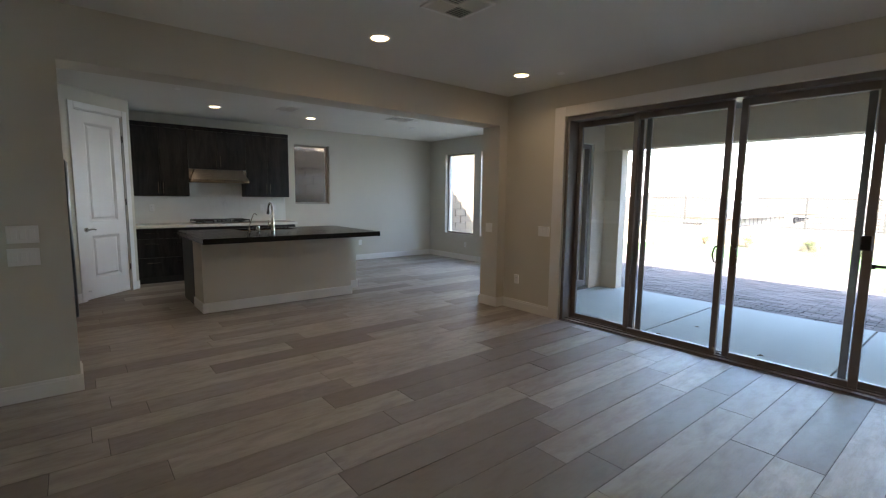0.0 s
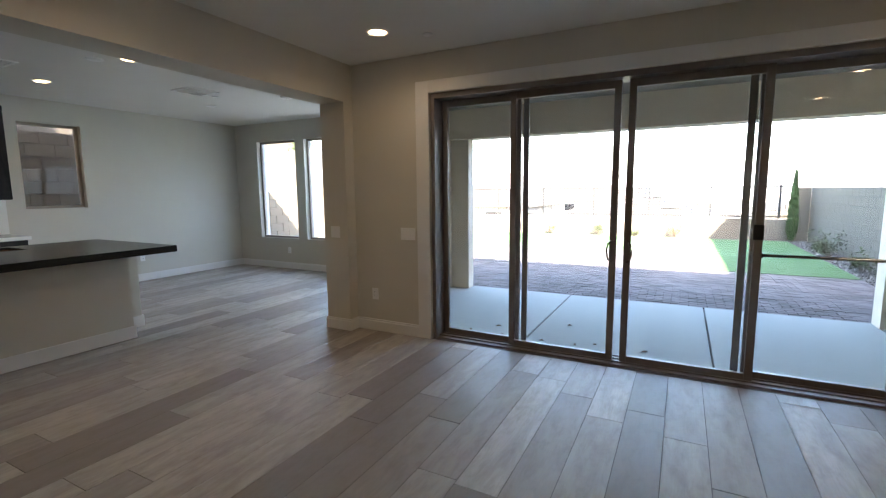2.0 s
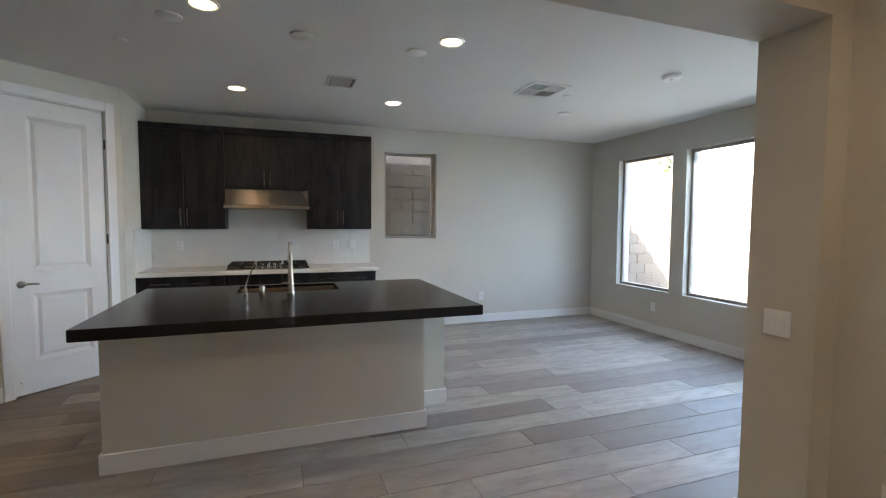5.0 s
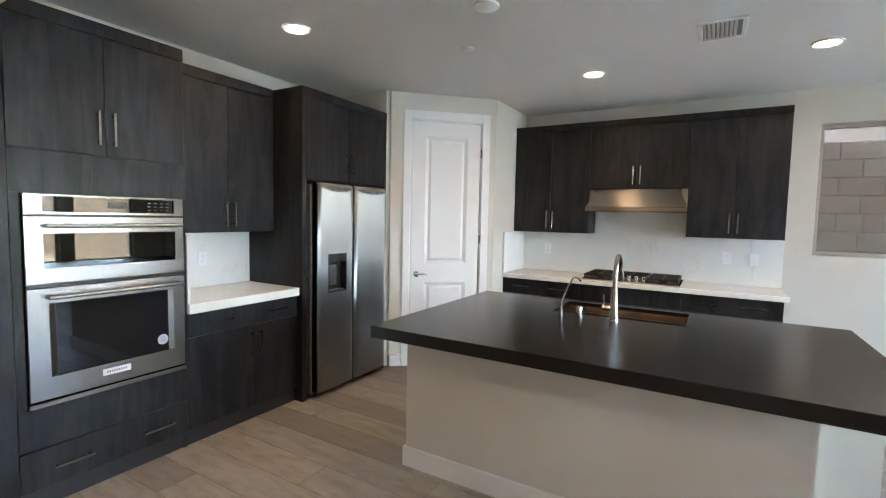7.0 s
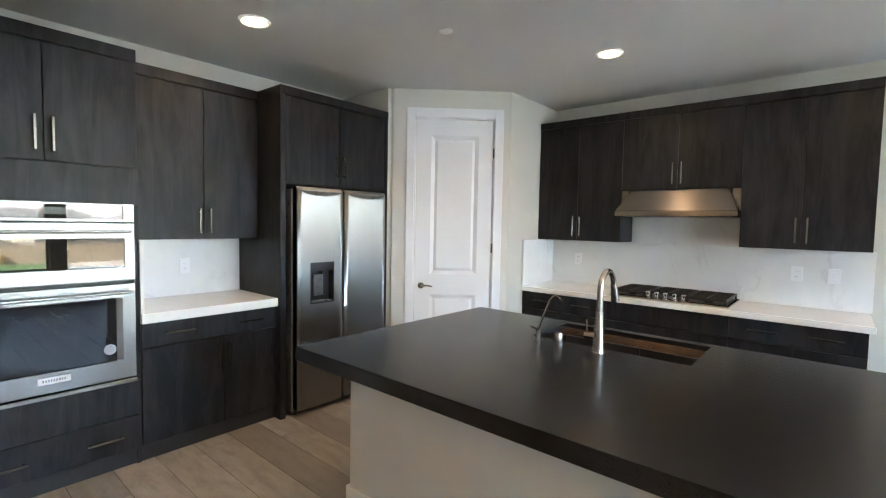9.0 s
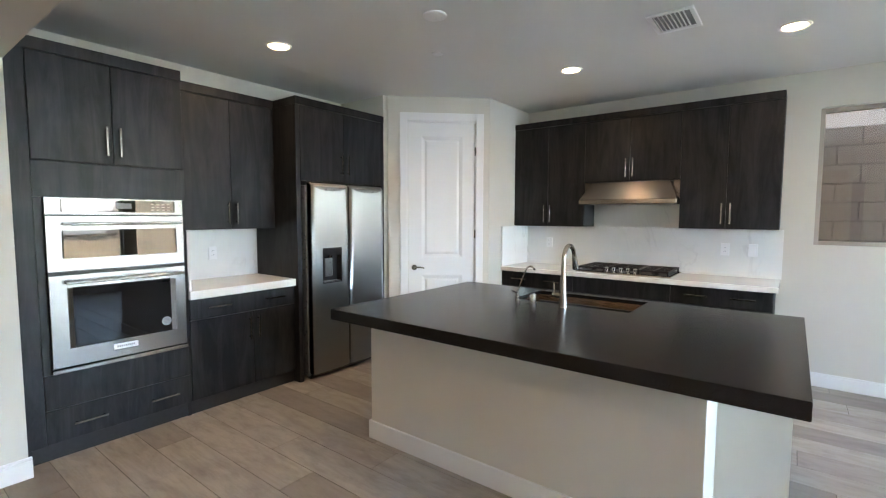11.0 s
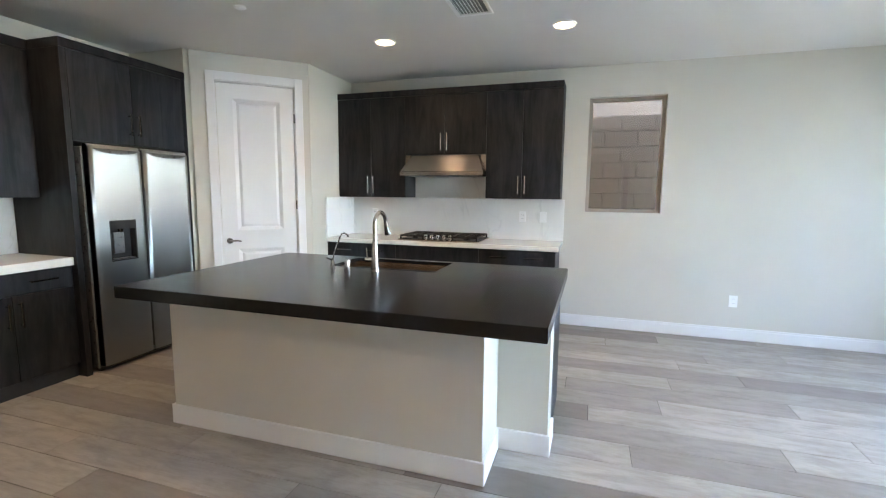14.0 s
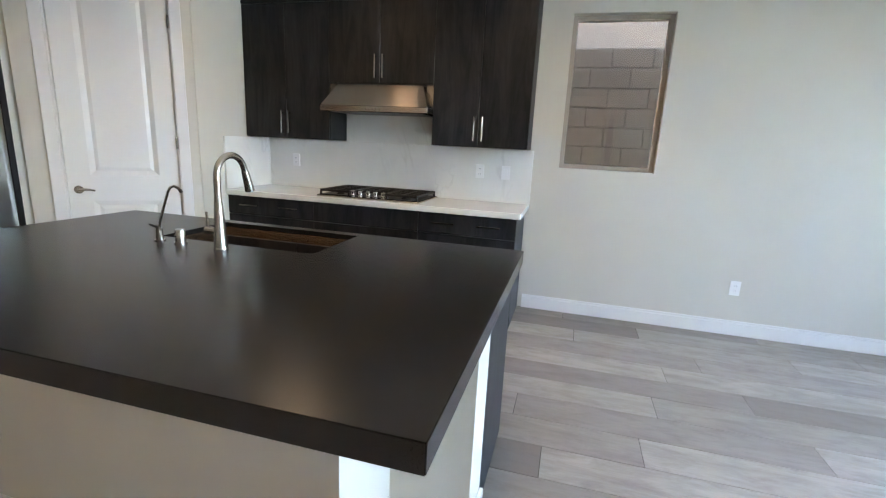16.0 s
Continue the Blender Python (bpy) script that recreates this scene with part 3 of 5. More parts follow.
for x0, x1 in ((ND[0] + 0.06, 5.62), (5.70, ND[1] - 0.06)):
    box(bm, x0, x1, 4.45, 4.54, 0, 0.09)
    box(bm, x0, x1, 4.45, 4.54, ND[2] - 0.07, ND[2])
part("door_frame", bm, BRONZE, nd_)
for x0, x1 in ((ND[0] + 0.06, 5.62), (5.70, ND[1] - 0.06)):
    p = part("pane", B(x0, x1, 4.492, 4.498, 0.09, ND[2] - 0.07), GLASS, nd_, "clear glass")
    p.visible_shadow = False


# ---- cabinets ----
def bar_handle(p0, p1, out, parent, material=None, r=0.0065):
    """A square-ended bar pull from p0 to p1, standing off along out."""
    p0, p1, out = Vector(p0), Vector(p1), Vector(out)
    d = (p1 - p0).normalized()
    bm = bmesh.new()
    a, b = p0 + out * 0.03, p1 + out * 0.03
    side = d.cross(out).normalized() * r
    lo = [min(a[k], b[k]) - abs(side[k]) - abs(out[k]) * r * 0.6 for k in range(3)]
    hi = [max(a[k], b[k]) + abs(side[k]) + abs(out[k]) * r * 0.6 for k in range(3)]
    box(bm, lo[0], hi[0], lo[1], hi[1], lo[2], hi[2], 0.0015)
    for p in (p0 + d * 0.018, p1 - d * 0.018):
        cyl(bm, p, p + out * 0.03, 0.0045, n=8)
    return part("handle", bm, material or HANDLE, parent, "satin metal bar handle")


def front_x(xf, y0, y1, z0, z1, parent, name="door"):
    return part(name, B(xf - 0.02, xf, y0 + 0.0018, y1 - 0.0018, z0 + 0.0018, z1 - 0.0018, bev=0.0012), WOOD, parent)


def front_y(yf, x0, x1, z0, z1, parent, name="door"):
    return part(name, B(x0 + 0.0018, x1 - 0.0018, yf, yf + 0.02, z0 + 0.0018, z1 - 0.0018, bev=0.0012), WOOD, parent)


XW = -0.778          # back of the west cabinets
XF = -0.168          # front of the tall and base cabinets
G_CAB = "charcoal kitchen cabinets"
OY0, OY1, OZ0, OZ1 = 4.735, 5.500, 0.535, 1.600
tower = thing("oven_cabinet", (XF, 5.06, 0), "tall charcoal wood-grain cabinet housing a double wall oven", "cabinet", G_CAB)
bm = B(XW, XF - 0.021, 4.60, 4.622, 0.0, 2.44)
box(bm, XW, XF - 0.021, 5.508, 5.53, 0.0, 2.44)
box(bm, XW, XF - 0.021, 4.622, 5.508, 1.605, 2.44)
box(bm, XW, XF - 0.021, 4.622, 5.508, 0.105, 0.53)
box(bm, XW, XF - 0.60, 4.622, 5.508, 0.53, 1.605)
box(bm, XW, XF - 0.05, 4.622, 5.508, 0.0, 0.105)
part("body", bm, WOOD, tower)
part("filler", B(XF - 0.02, XF, 4.60, 4.69, 0.105, 2.44, bev=0.001), WOOD, tower)
part("crown", B(XW, XF + 0.004, 4.60, 5.53, 2.44, 2.512, bev=0.0015), WOOD, tower)
part("upper_panel", B(XF - 0.02, XF, 4.692, 5.53, OZ1 + 0.002, 1.812, bev=0.001), WOOD, tower)
for a, b in ((4.692, OY0 - 0.004), (OY1 + 0.004, 5.53)):
    part("side_filler", B(XF - 0.02, XF, a, b, 0.532, 1.60), WOOD, tower)
part("lower_panel", B(XF - 0.02, XF, 4.692, 5.53, 0.318, 0.53, bev=0.001), WOOD, tower)
d = front_x(XF, 4.692, 5.103, 1.815, 2.438, tower)
bar_handle((XF, 5.066, 1.868), (XF, 5.066, 2.052), (1, 0, 0), d)
d = front_x(XF, 5.103, 5.53, 1.815, 2.438, tower)
bar_handle((XF, 5.140, 1.868), (XF, 5.140, 2.052), (1, 0, 0), d)
d = front_x(XF, 4.692, 5.53, 0.108, 0.315, tower, "drawer")
bar_handle((XF, 4.82, 0.207), (XF, 5.0, 0.207), (1, 0, 0), d)
bar_handle((XF, 5.25, 0.207), (XF, 5.432, 0.207), (1, 0, 0), d)
part("toe_kick", B(XF - 0.05, XF - 0.032, 4.60, 5.53, 0.0, 0.104), WOODIN, tower)

# wall oven with microwave above
oven = thing("double_wall_oven", (XF, (OY0 + OY1) / 2, OZ0), "stainless steel built-in microwave and wall oven with black glass", "oven")
part("chassis", B(XF - 0.55, XF - 0.002, OY0 + 0.01, OY1 - 0.01, OZ0 + 0.01, OZ1 - 0.01), BLACKP, oven)
xo = XF + 0.028


def oven_front(name, z0, z1, wy0, wy1, wz0, wz1, gmat, frame_mat=STEEL_H):
    """A steel front around a window with bevelled inner edges."""
    bm = bmesh.new()
    c = 0.002
    rects = [(XF - 0.001, OY0, OY1, z0, z1), (xo - c, OY0, OY1, z0, z1), (xo, OY0 + c, OY1 - c, z0 + c, z1 - c),
             (xo, wy0 - c, wy1 + c, wz0 - c, wz1 + c), (xo - c, wy0, wy1, wz0, wz1), (XF - 0.001, wy0, wy1, wz0, wz1)]
    rings = [[bm.verts.new(p) for p in ((x, a, d), (x, b, d), (x, b, e), (x, a, e))] for x, a, b, d, e in rects]
    for r, s in zip(rings, rings[1:]):
        for k in range(4):
            bm.faces.new((r[k], r[(k + 1) % 4], s[(k + 1) % 4], s[k]))
    bmesh.ops.recalc_face_normals(bm, faces=bm.faces)
    f = part(name, bm, frame_mat, oven)
    g = part("window", B(XF - 0.001, xo - 0.010, wy0, wy1, wz0, wz1), gmat, f, "dark glass")
    return f


cp = oven_front("control_panel", 1.497, 1.600, OY0 + 0.075, OY1 - 0.055, 1.512, 1.588, MIRRORGLASS)
part("display", B(xo - 0.010, xo - 0.0092, 5.095, 5.185, 1.535, 1.572), BLACKP, cp, "black display window")
bm = bmesh.new()
for r in range(3):
    for c in range(4):
        box(bm, xo - 0.010, xo - 0.0094, 5.30 + c * 0.034, 5.318 + c * 0.034, 1.527 + r * 0.02, 1.531 + r * 0.02)
part("keypad", bm, INK, cp, "grey key markings")
mw = oven_front("microwave_door", 1.155, 1.488, OY0 + 0.075, OY1 - 0.05, 1.232, 1.402, MIRRORGLASS)
ov = oven_front("oven_door", 0.570, 1.132, OY0 + 0.088, OY1 - 0.068, 0.682, 1.052, OVENGLASS)
for d_, wz0, wz1, wy0, wy1 in ((ov, 0.682, 1.052, OY0 + 0.088, OY1 - 0.068),):
    for y0_, y1_, yi in ((wy0, wy0 + 0.028, 1), (wy1 - 0.028, wy1, -1)):
        bm = prism(bmesh.new(), [(xo - 0.001, y0_), (xo - 0.0095, y1_), (xo - 0.0095, y0_)] if yi > 0 else [(xo - 0.001, y1_), (xo - 0.0095, y1_), (xo - 0.0095, y0_)], "z", wz0, wz1)
        part("inner_bevel", bm, STEEL_H, d_)
for d_, z in ((mw, 1.442), (ov, 1.088)):
    bm = cyl(bmesh.new(), (xo + 0.045, OY0 + 0.075, z), (xo + 0.045, OY1 - 0.03, z), 0.0105, n=16)
    for y in (OY0 + 0.085, OY1 - 0.04):
        box(bm, xo - 0.002, xo + 0.05, y - 0.011, y + 0.011, z - 0.009, z + 0.009, 0.003)
    part("handle", bm, STEEL_H, d_, "tubular steel handle", smooth=True)
part("badge", B(xo, xo + 0.002, 5.045, 5.185, 0.620, 0.656, bev=0.0006), PAPER, ov, "pale maker's badge")
bm = bmesh.new()
for k in range(9):
    box(bm, xo + 0.002, xo + 0.0026, 5.064 + k * 0.0115, 5.071 + k * 0.0115, 0.632, 0.645)
part("badge_mark", bm, INK, ov)
bm = cyl(bmesh.new(), (xo - 0.010, 5.37, 0.752), (xo - 0.0086, 5.37, 0.752), 0.031, n=28)
part("sticker", bm, LABELGREY, ov, "round grey sticker on the glass")
bm = bmesh.new()
for k, w in enumerate((0.02, 0.03, 0.034, 0.028)):
    box(bm, xo - 0.0086, xo - 0.0082, 5.37 - w / 2, 5.37 + w / 2, 0.768 - k * 0.01, 0.772 - k * 0.01)
part("sticker_print", bm, INK, ov)
part("vent_gap", B(XF - 0.001, xo - 0.012, OY0 + 0.004, OY1 - 0.004, 1.134, 1.153), BLACKP, oven)
part("trim_strip", B(XF - 0.001, xo + 0.004, OY0 - 0.004, OY1 + 0.004, OZ0, 0.560, bev=0.003), STEEL_H, oven, "polished lower trim")

# base cabinet between oven and fridge
base = thing("base_cabinet", (XF, 6.0, 0), "charcoal base cabinet with a wide drawer over two doors", "cabinet", G_CAB)
bm = B(XW, XF - 0.021, 5.532, 6.428, 0.105, 0.873)
box(bm, XW, XF - 0.05, 5.532, 6.428, 0.0, 0.105)
part("body", bm, WOODIN, base)
d = front_x(XF, 5.534, 6.428, 0.718, 0.870, base, "drawer")
bar_handle((XF, 5.66, 0.80), (XF, 5.84, 0.80), (1, 0, 0), d)
bar_handle((XF, 6.13, 0.80), (XF, 6.31, 0.80), (1, 0, 0), d)
d = front_x(XF, 5.534, 6.032, 0.108, 0.714, base)
bar_handle((XF, 5.995, 0.49), (XF, 5.995, 0.67), (1, 0, 0), d)
d = front_x(XF, 6.032, 6.428, 0.108, 0.714, base)
bar_handle((XF, 6.07, 0.49), (XF, 6.07, 0.67), (1, 0, 0), d)
part("toe_kick", B(XF - 0.05, XF - 0.032, 5.532, 6.428, 0.0, 0.104), WOODIN, base)
tagged(part("countertop_west", B(XW, -0.140, 5.532, 6.428, 0.875, 0.937, bev=0.003), QWHITE), "white quartz countertop on the base cabinet", "countertop")
bsw = thing("backsplash", (XW, 6.0, 0.938), "white quartz backsplash with a side return", "backsplash")
part("back_slab", B(XW, XW + 0.02, 5.552, 6.428, 0.938, 1.376), QMARBLE, bsw)
part("side_slab", B(XW, -0.160, 5.532, 5.551, 0.938, 1.376, bev=0.001), QMARBLE, bsw)
upw = thing("wall_cabinet", (-0.44, 6.0, 1.38), "charcoal two-door wall cabinet above the white counter", "cabinet", G_CAB)
part("body", B(XW, -0.461, 5.532, 6.428, 1.378, 2.45), WOOD, upw)
part("crown", B(XW, -0.436, 5.532, 6.428, 2.45, 2.522, bev=0.0015), WOOD, upw)
d = front_x(-0.44, 5.534, 6.02, 1.380, 2.448, upw)
bar_handle((-0.44, 5.985, 1.425), (-0.44, 5.985, 1.60), (1, 0, 0), d)
d = front_x(-0.44, 6.02, 6.428, 1.380, 2.448, upw)
bar_handle((-0.44, 6.058, 1.425), (-0.44, 6.058, 1.60), (1, 0, 0), d)

# fridge surround and fridge
XS = -0.112
sur = thing("fridge_cabinet", (XS, 6.97, 0), "charcoal surround with a two-door cabinet above the fridge", "cabinet", G_CAB)
part("side_panel", B(XW, XS, 6.430, 6.474, 0, 2.455, bev=0.001), WOOD, sur)
part("side_panel", B(XW, XS, 7.462, 7.500, 0, 2.455, bev=0.001), WOOD, sur)
part("body", B(XW, XS - 0.021, 6.475, 7.461, 1.80, 2.455), WOODIN, sur)
part("crown", B(XW, XS + 0.004, 6.430, 7.500, 2.455, 2.522, bev=0.0015), WOOD, sur)
d = front_x(XS, 6.475, 6.962, 1.802, 2.453, sur)
bar_handle((XS, 6.925, 1.88), (XS, 6.925, 2.06), (1, 0, 0), d)
d = front_x(XS, 6.962, 7.461, 1.802, 2.453, sur)
bar_handle((XS, 7.0, 1.88), (XS, 7.0, 2.06), (1, 0, 0), d)
fr = thing("refrigerator", (-0.05, 6.98, 0), "stainless steel side-by-side refrigerator with a water dispenser", "refrigerator")
part("cabinet_body", B(-0.74, -0.115, 6.525, 7.425, 0.03, 1.765, bev=0.006), GREYSIDE, fr, "dark grey sides")


def fridge_door(y0, y1, cut=None):
    """A door with a gently domed front; cut leaves room for the dispenser."""
    bm = bmesh.new()
    n, z0, z1 = 24, 0.055, 1.785

    def front(y):
        u = (y - y0) / (y1 - y0) * 2 - 1
        return -0.036 - 0.005 * u * u - 0.012 * max(0, abs(u) - 0.90) * 10
    zs = [z0, z1 - 0.03, z1] if cut is None else [z0, cut[2], cut[3], z1 - 0.03, z1]
    ys = sorted({round(y0 + (y1 - y0) * k / n, 4) for k in range(n + 1)} | (set(cut[:2]) if cut else set()))
    grid = {}
    for i, y in enumerate(ys):
        for j, z in enumerate(zs):
            off = 0.022 if j == len(zs) - 1 else 0.0
            grid[i, j] = bm.verts.new((front(y) - off, y, z))
    for i in range(len(ys) - 1):
        for j in range(len(zs) - 1):
            if cut and cut[0] <= ys[i] < cut[1] and j == 1:
                continue
            bm.faces.new((grid[i, j], grid[i + 1, j], grid[i + 1, j + 1], grid[i, j + 1]))
    back = {}
    for i in (0, len(ys) - 1):
        for j in range(len(zs)):
            back[i, j] = bm.verts.new((-0.112, ys[i], zs[j]))
    m = len(ys) - 1
    for i in (0, m):
        for j in range(len(zs) - 1):
            bm.faces.new((grid[i, j], grid[i, j + 1], back[i, j + 1], back[i, j]))
    t = len(zs) - 1
    bm.faces.new([grid[i, t] for i in range(m + 1)] + [back[m, t], back[0, t]])
    bm.faces.new([grid[i, 0] for i in range(m, -1, -1)] + [back[0, 0], back[m, 0]])
    bmesh.ops.recalc_face_normals(bm, faces=bm.faces)
    return bm


fd = part("door", fridge_door(6.535, 6.952, (6.64, 6.862, 0.875, 1.20)), STEEL_F, fr, "brushed steel door with dispenser", smooth=True)
part("door", fridge_door(6.974, 7.420), STEEL_F, fr, "brushed steel door", smooth=True)
for ya, yb in ((6.535, 6.952), (6.974, 7.420)):
    bm = bmesh.new()
    hi, lo = [], []
    for k in range(17):
        u = -0.88 + 1.76 * k / 16
        y = (ya + yb) / 2 + u * (yb - ya) / 2
        x = -0.0345 - 0.005 * u * u
        hi.append(bm.verts.new((x, y, 1.7538)))
        lo.append(bm.verts.new((x, y, 1.7525 - 0.036 * math.sin(math.pi * k / 16) ** 0.6)))
    for k in range(16):
        bm.faces.new((lo[k], lo[k + 1], hi[k + 1], hi[k]))
    ext = bmesh.ops.extrude_face_region(bm, geom=bm.faces[:])
    bmesh.ops.translate(bm, vec=(-0.006, 0, 0), verts=[v for v in ext["geom"] if isinstance(v, bmesh.types.BMVert)])
    bmesh.ops.recalc_face_normals(bm, faces=bm.faces)
    part("finger_scoop", bm, GREYSIDE, fr, "dark scooped top edge of the door")
part("grip_channel", B(-0.10, -0.058, 6.950, 6.976, 0.09, 1.77), BLACKP, fr)
part("grip", B(-0.060, -0.046, 6.954, 6.972, 0.82, 1.46, bev=0.002), BLACKP, fr, "black recessed door grip")
bm = B(-0.105, -0.10, 6.64, 6.862, 0.875, 1.20)
for y0_, y1_, z0_, z1_ in ((6.64, 6.648, 0.875, 1.20), (6.854, 6.862, 0.875, 1.20), (6.648, 6.854, 0.875, 0.885), (6.648, 6.854, 1.13, 1.20)):
    box(bm, -0.10, -0.038, y0_, y1_, z0_, z1_)
dsp = part("dispenser", bm, BLACKP, fd, "black water and ice dispenser recess")
part("paddle", B(-0.098, -0.085, 6.70, 6.79, 0.93, 1.10, bev=0.004), GREYSIDE, fd, "grey paddle")
bm = cyl(bmesh.new(), (-0.07, 6.75, 1.13), (-0.07, 6.75, 1.105), 0.02, 0.015, 14)
part("spout", bm, HANDLE, fd, "grey spout", smooth=True)
part("drip_tray", B(-0.10, -0.045, 6.66, 6.845, 0.886, 0.892), GREYSIDE, fd)
part("maker_mark", B(-0.0465, -0.0455, 7.34, 7.40, 1.735, 1.742), INK, fr)
for y in (6.56, 7.38):
    bm = cyl(bmesh.new(), (-0.14, y, 0.0), (-0.14, y, 0.04), 0.02, n=10)
    part("foot", bm, BLACKP, fr)
part("kick_grille", B(-0.13, -0.118, 6.54, 7.41, 0.012, 0.052), BLACKP, fr)

# range wall
YF, YB = 8.57, 9.178
for nm, x0, x1, two in (("left", 0.702, 1.545, True), ("middle", 1.545, 2.465, False), ("right", 2.465, 3.232, True)):
    c = thing("base_cabinet", ((x0 + x1) / 2, YF, 0), "charcoal drawer base cabinet on the range wall", "cabinet", G_CAB)
    bm = B(x0, x1, YF + 0.021, YB, 0.105, 0.878)
    box(bm, x0, x1, YF + 0.06, YB, 0.0, 0.105)
    part("body", bm, WOOD, c)
    part("toe_kick", B(x0, x1, YF + 0.042, YF + 0.06, 0, 0.104), WOODIN, c)
    xa, xb = x0, x1
    d = front_y(YF, xa, xb, 0.715, 0.875, c, "drawer")
    if two:
        for q in (0.27, 0.73):
            xm = xa + (xb - xa) * q
            bar_handle((xm - 0.09, YF, 0.80), (xm + 0.09, YF, 0.80), (0, -1, 0), d)
    for z0, z1 in ((0.415, 0.712), (0.108, 0.412)):
        d = front_y(YF, xa, xb, z0, z1, c, "drawer")
        for q in (0.27, 0.73):
            xm = xa + (xb - xa) * q
            bar_handle((xm - 0.09, YF, z1 - 0.08), (xm + 0.09, YF, z1 - 0.08), (0, -1, 0), d)
CKX0, CKX1, CKY0, CKY1 = 1.555, 2.455, 8.605, 9.135
tagged(part("countertop_range", B(0.702, 3.262, 8.54, YB, 0.880, 0.925, bev=0.003), QWHITE), "white quartz countertop along the range wall", "countertop")
bsr = thing("backsplash", (2.0, 9.17, 0.926), "white quartz backsplash with faint grey veins", "backsplash")
part("back_slab", B(0.722, 3.268, 9.160, YB, 0.926, 1.376, bev=0.001), QMARBLE, bsr)
part("hood_slab", B(1.545, 2.457, 9.160, YB, 1.377, 1.66), QMARBLE, bsr)
part("side_slab", B(0.702, 0.721, 8.545, YB, 0.926, 1.376, bev=0.001), QMARBLE, bsr)
UY = 8.85
for nm, x0, x1, z0, seam in (("l", 0.702, 1.540, 1.382, 1.122), ("m", 1.540, 2.462, 1.848, 1.998), ("r", 2.462, 3.236, 1.382, 2.842)):
    c = thing("wall_cabinet", ((x0 + x1) / 2, UY, z0), "charcoal two-door wall cabinet on the range wall" if nm != "m" else "short charcoal wall cabinet above the hood", "cabinet", G_CAB)
    part("body", B(x0, x1, UY + 0.021, YB, z0, 2.485), WOOD, c)
    part("crown", B(x0, x1, UY - 0.004, YB, 2.485, 2.55, bev=0.0015), WOOD, c)
    za = z0 + 0.048 if nm != "m" else 1.892
    for a, b, hx in ((x0, seam, seam - 0.034), (seam, x1, seam + 0.034)):
        d = front_y(UY, a, b, z0 + 0.002, 2.483, c)
        bar_handle((hx, UY, za), (hx, UY, za + 0.185), (0, -1, 0), d)
# hood: a tapered canopy over a lip
hood = thing("range_hood", (2.0, 8.85, 1.62), "stainless steel under-cabinet range hood", "range hood")
bm = bmesh.new()
lo = [(1.54, 8.70), (2.465, 8.70), (2.465, 9.15), (1.54, 9.15)]
hi = [(1.625, 8.835), (2.38, 8.835), (2.38, 9.15), (1.625, 9.15)]
vl = [bm.verts.new((x, y, 1.662)) for x, y in lo]
vh = [bm.verts.new((x, y, 1.838)) for x, y in hi]
for k in range(4):
    bm.faces.new((vl[k], vl[(k + 1) % 4], vh[(k + 1) % 4], vh[k]))
bm.faces.new(vh)
bm.faces.new(vl[::-1])
bmesh.ops.recalc_face_normals(bm, faces=bm.faces)
bmesh.ops.bevel(bm, geom=list(bm.edges), offset=0.003, segments=2, affect="EDGES")
part("canopy", bm, STEEL_WARM, hood, "brushed steel canopy")
part("lip", B(1.538, 2.467, 8.697, 9.15, 1.620, 1.661, bev=0.002), STEEL_WARM, hood)
part("filter", B(1.60, 2.40, 8.75, 9.10, 1.616, 1.6195), GREYSIDE, hood)
for a, b in ((1.541, 1.60), (2.405, 2.461)):
    part("back_plate", B(a, b, 8.862, 9.15, 1.664, 1.845), STEEL_WARM, hood)
bm = bmesh.new()
for k in range(5):
    cyl(bm, (1.94 + k * 0.03, 8.697, 1.64), (1.94 + k * 0.03, 8.692, 1.64), 0.008, n=12)
part("buttons", bm, STEEL_WARM, hood)

# gas cooktop
ck = thing("gas_cooktop", (2.0, 8.86, 0.926), "stainless gas cooktop with black cast-iron grates", "cooktop")
part("tray", B(CKX0, CKX1, CKY0, CKY1, 0.9255, 0.938, bev=0.004), STEEL_WARM, ck, "brushed steel tray")
part("deck", B(CKX0 + 0.02, CKX1 - 0.02, CKY0 + 0.05, CKY1 - 0.01, 0.938, 0.941), IRON, ck)
for gx0, gx1 in ((1.575, 1.845), (1.860, 2.150), (2.165, 2.435)):
    gy0, gy1 = CKY0 + (0.02 if gx0 != 1.860 else 0.12), CKY1 - 0.015
    bm = bmesh.new()
    zt, zb, w = 0.984, 0.966, 0.010
    for y in (gy0, gy1 - w):
        box(bm, gx0, gx1, y, y + w, zb, zt, 0.002)
    for x in (gx0, gx1 - w):
        box(bm, x, x + w, gy0 + w, gy1 - w, zb, zt, 0.002)
    k = 0
    y = gy0 + 0.045
    while y < gy1 - 0.03:
        box(bm, gx0 + w, gx1 - w, y, y + 0.008, zb + 0.003, zt, 0.0015)
        y += 0.048
    box(bm, (gx0 + gx1) / 2 - 0.005, (gx0 + gx1) / 2 + 0.005, gy0 + w, gy1 - w, zb, zt - 0.001)
    for x in (gx0, gx1 - 0.014):
        for y in (gy0, gy1 - 0.014):
            box(bm, x, x + 0.014, y, y + 0.014, 0.938, zb)
    part("grate", bm, IRON, ck, "black cast-iron grate")
for bx_, by_, r in ((1.71, 8.73, 0.035), (1.71, 8.98, 0.045), (2.005, 8.90, 0.055), (2.30, 8.73, 0.04), (2.30, 8.98, 0.045)):
    bm = cyl(bmesh.new(), (bx_, by_, 0.941), (bx_, by_, 0.951), r, r * 0.9, 24)
    cyl(bm, (bx_, by_, 0.951), (bx_, by_, 0.957), r * 0.75, n=24)
    part("burner", bm, IRON, ck, "black burner cap", smooth=True)
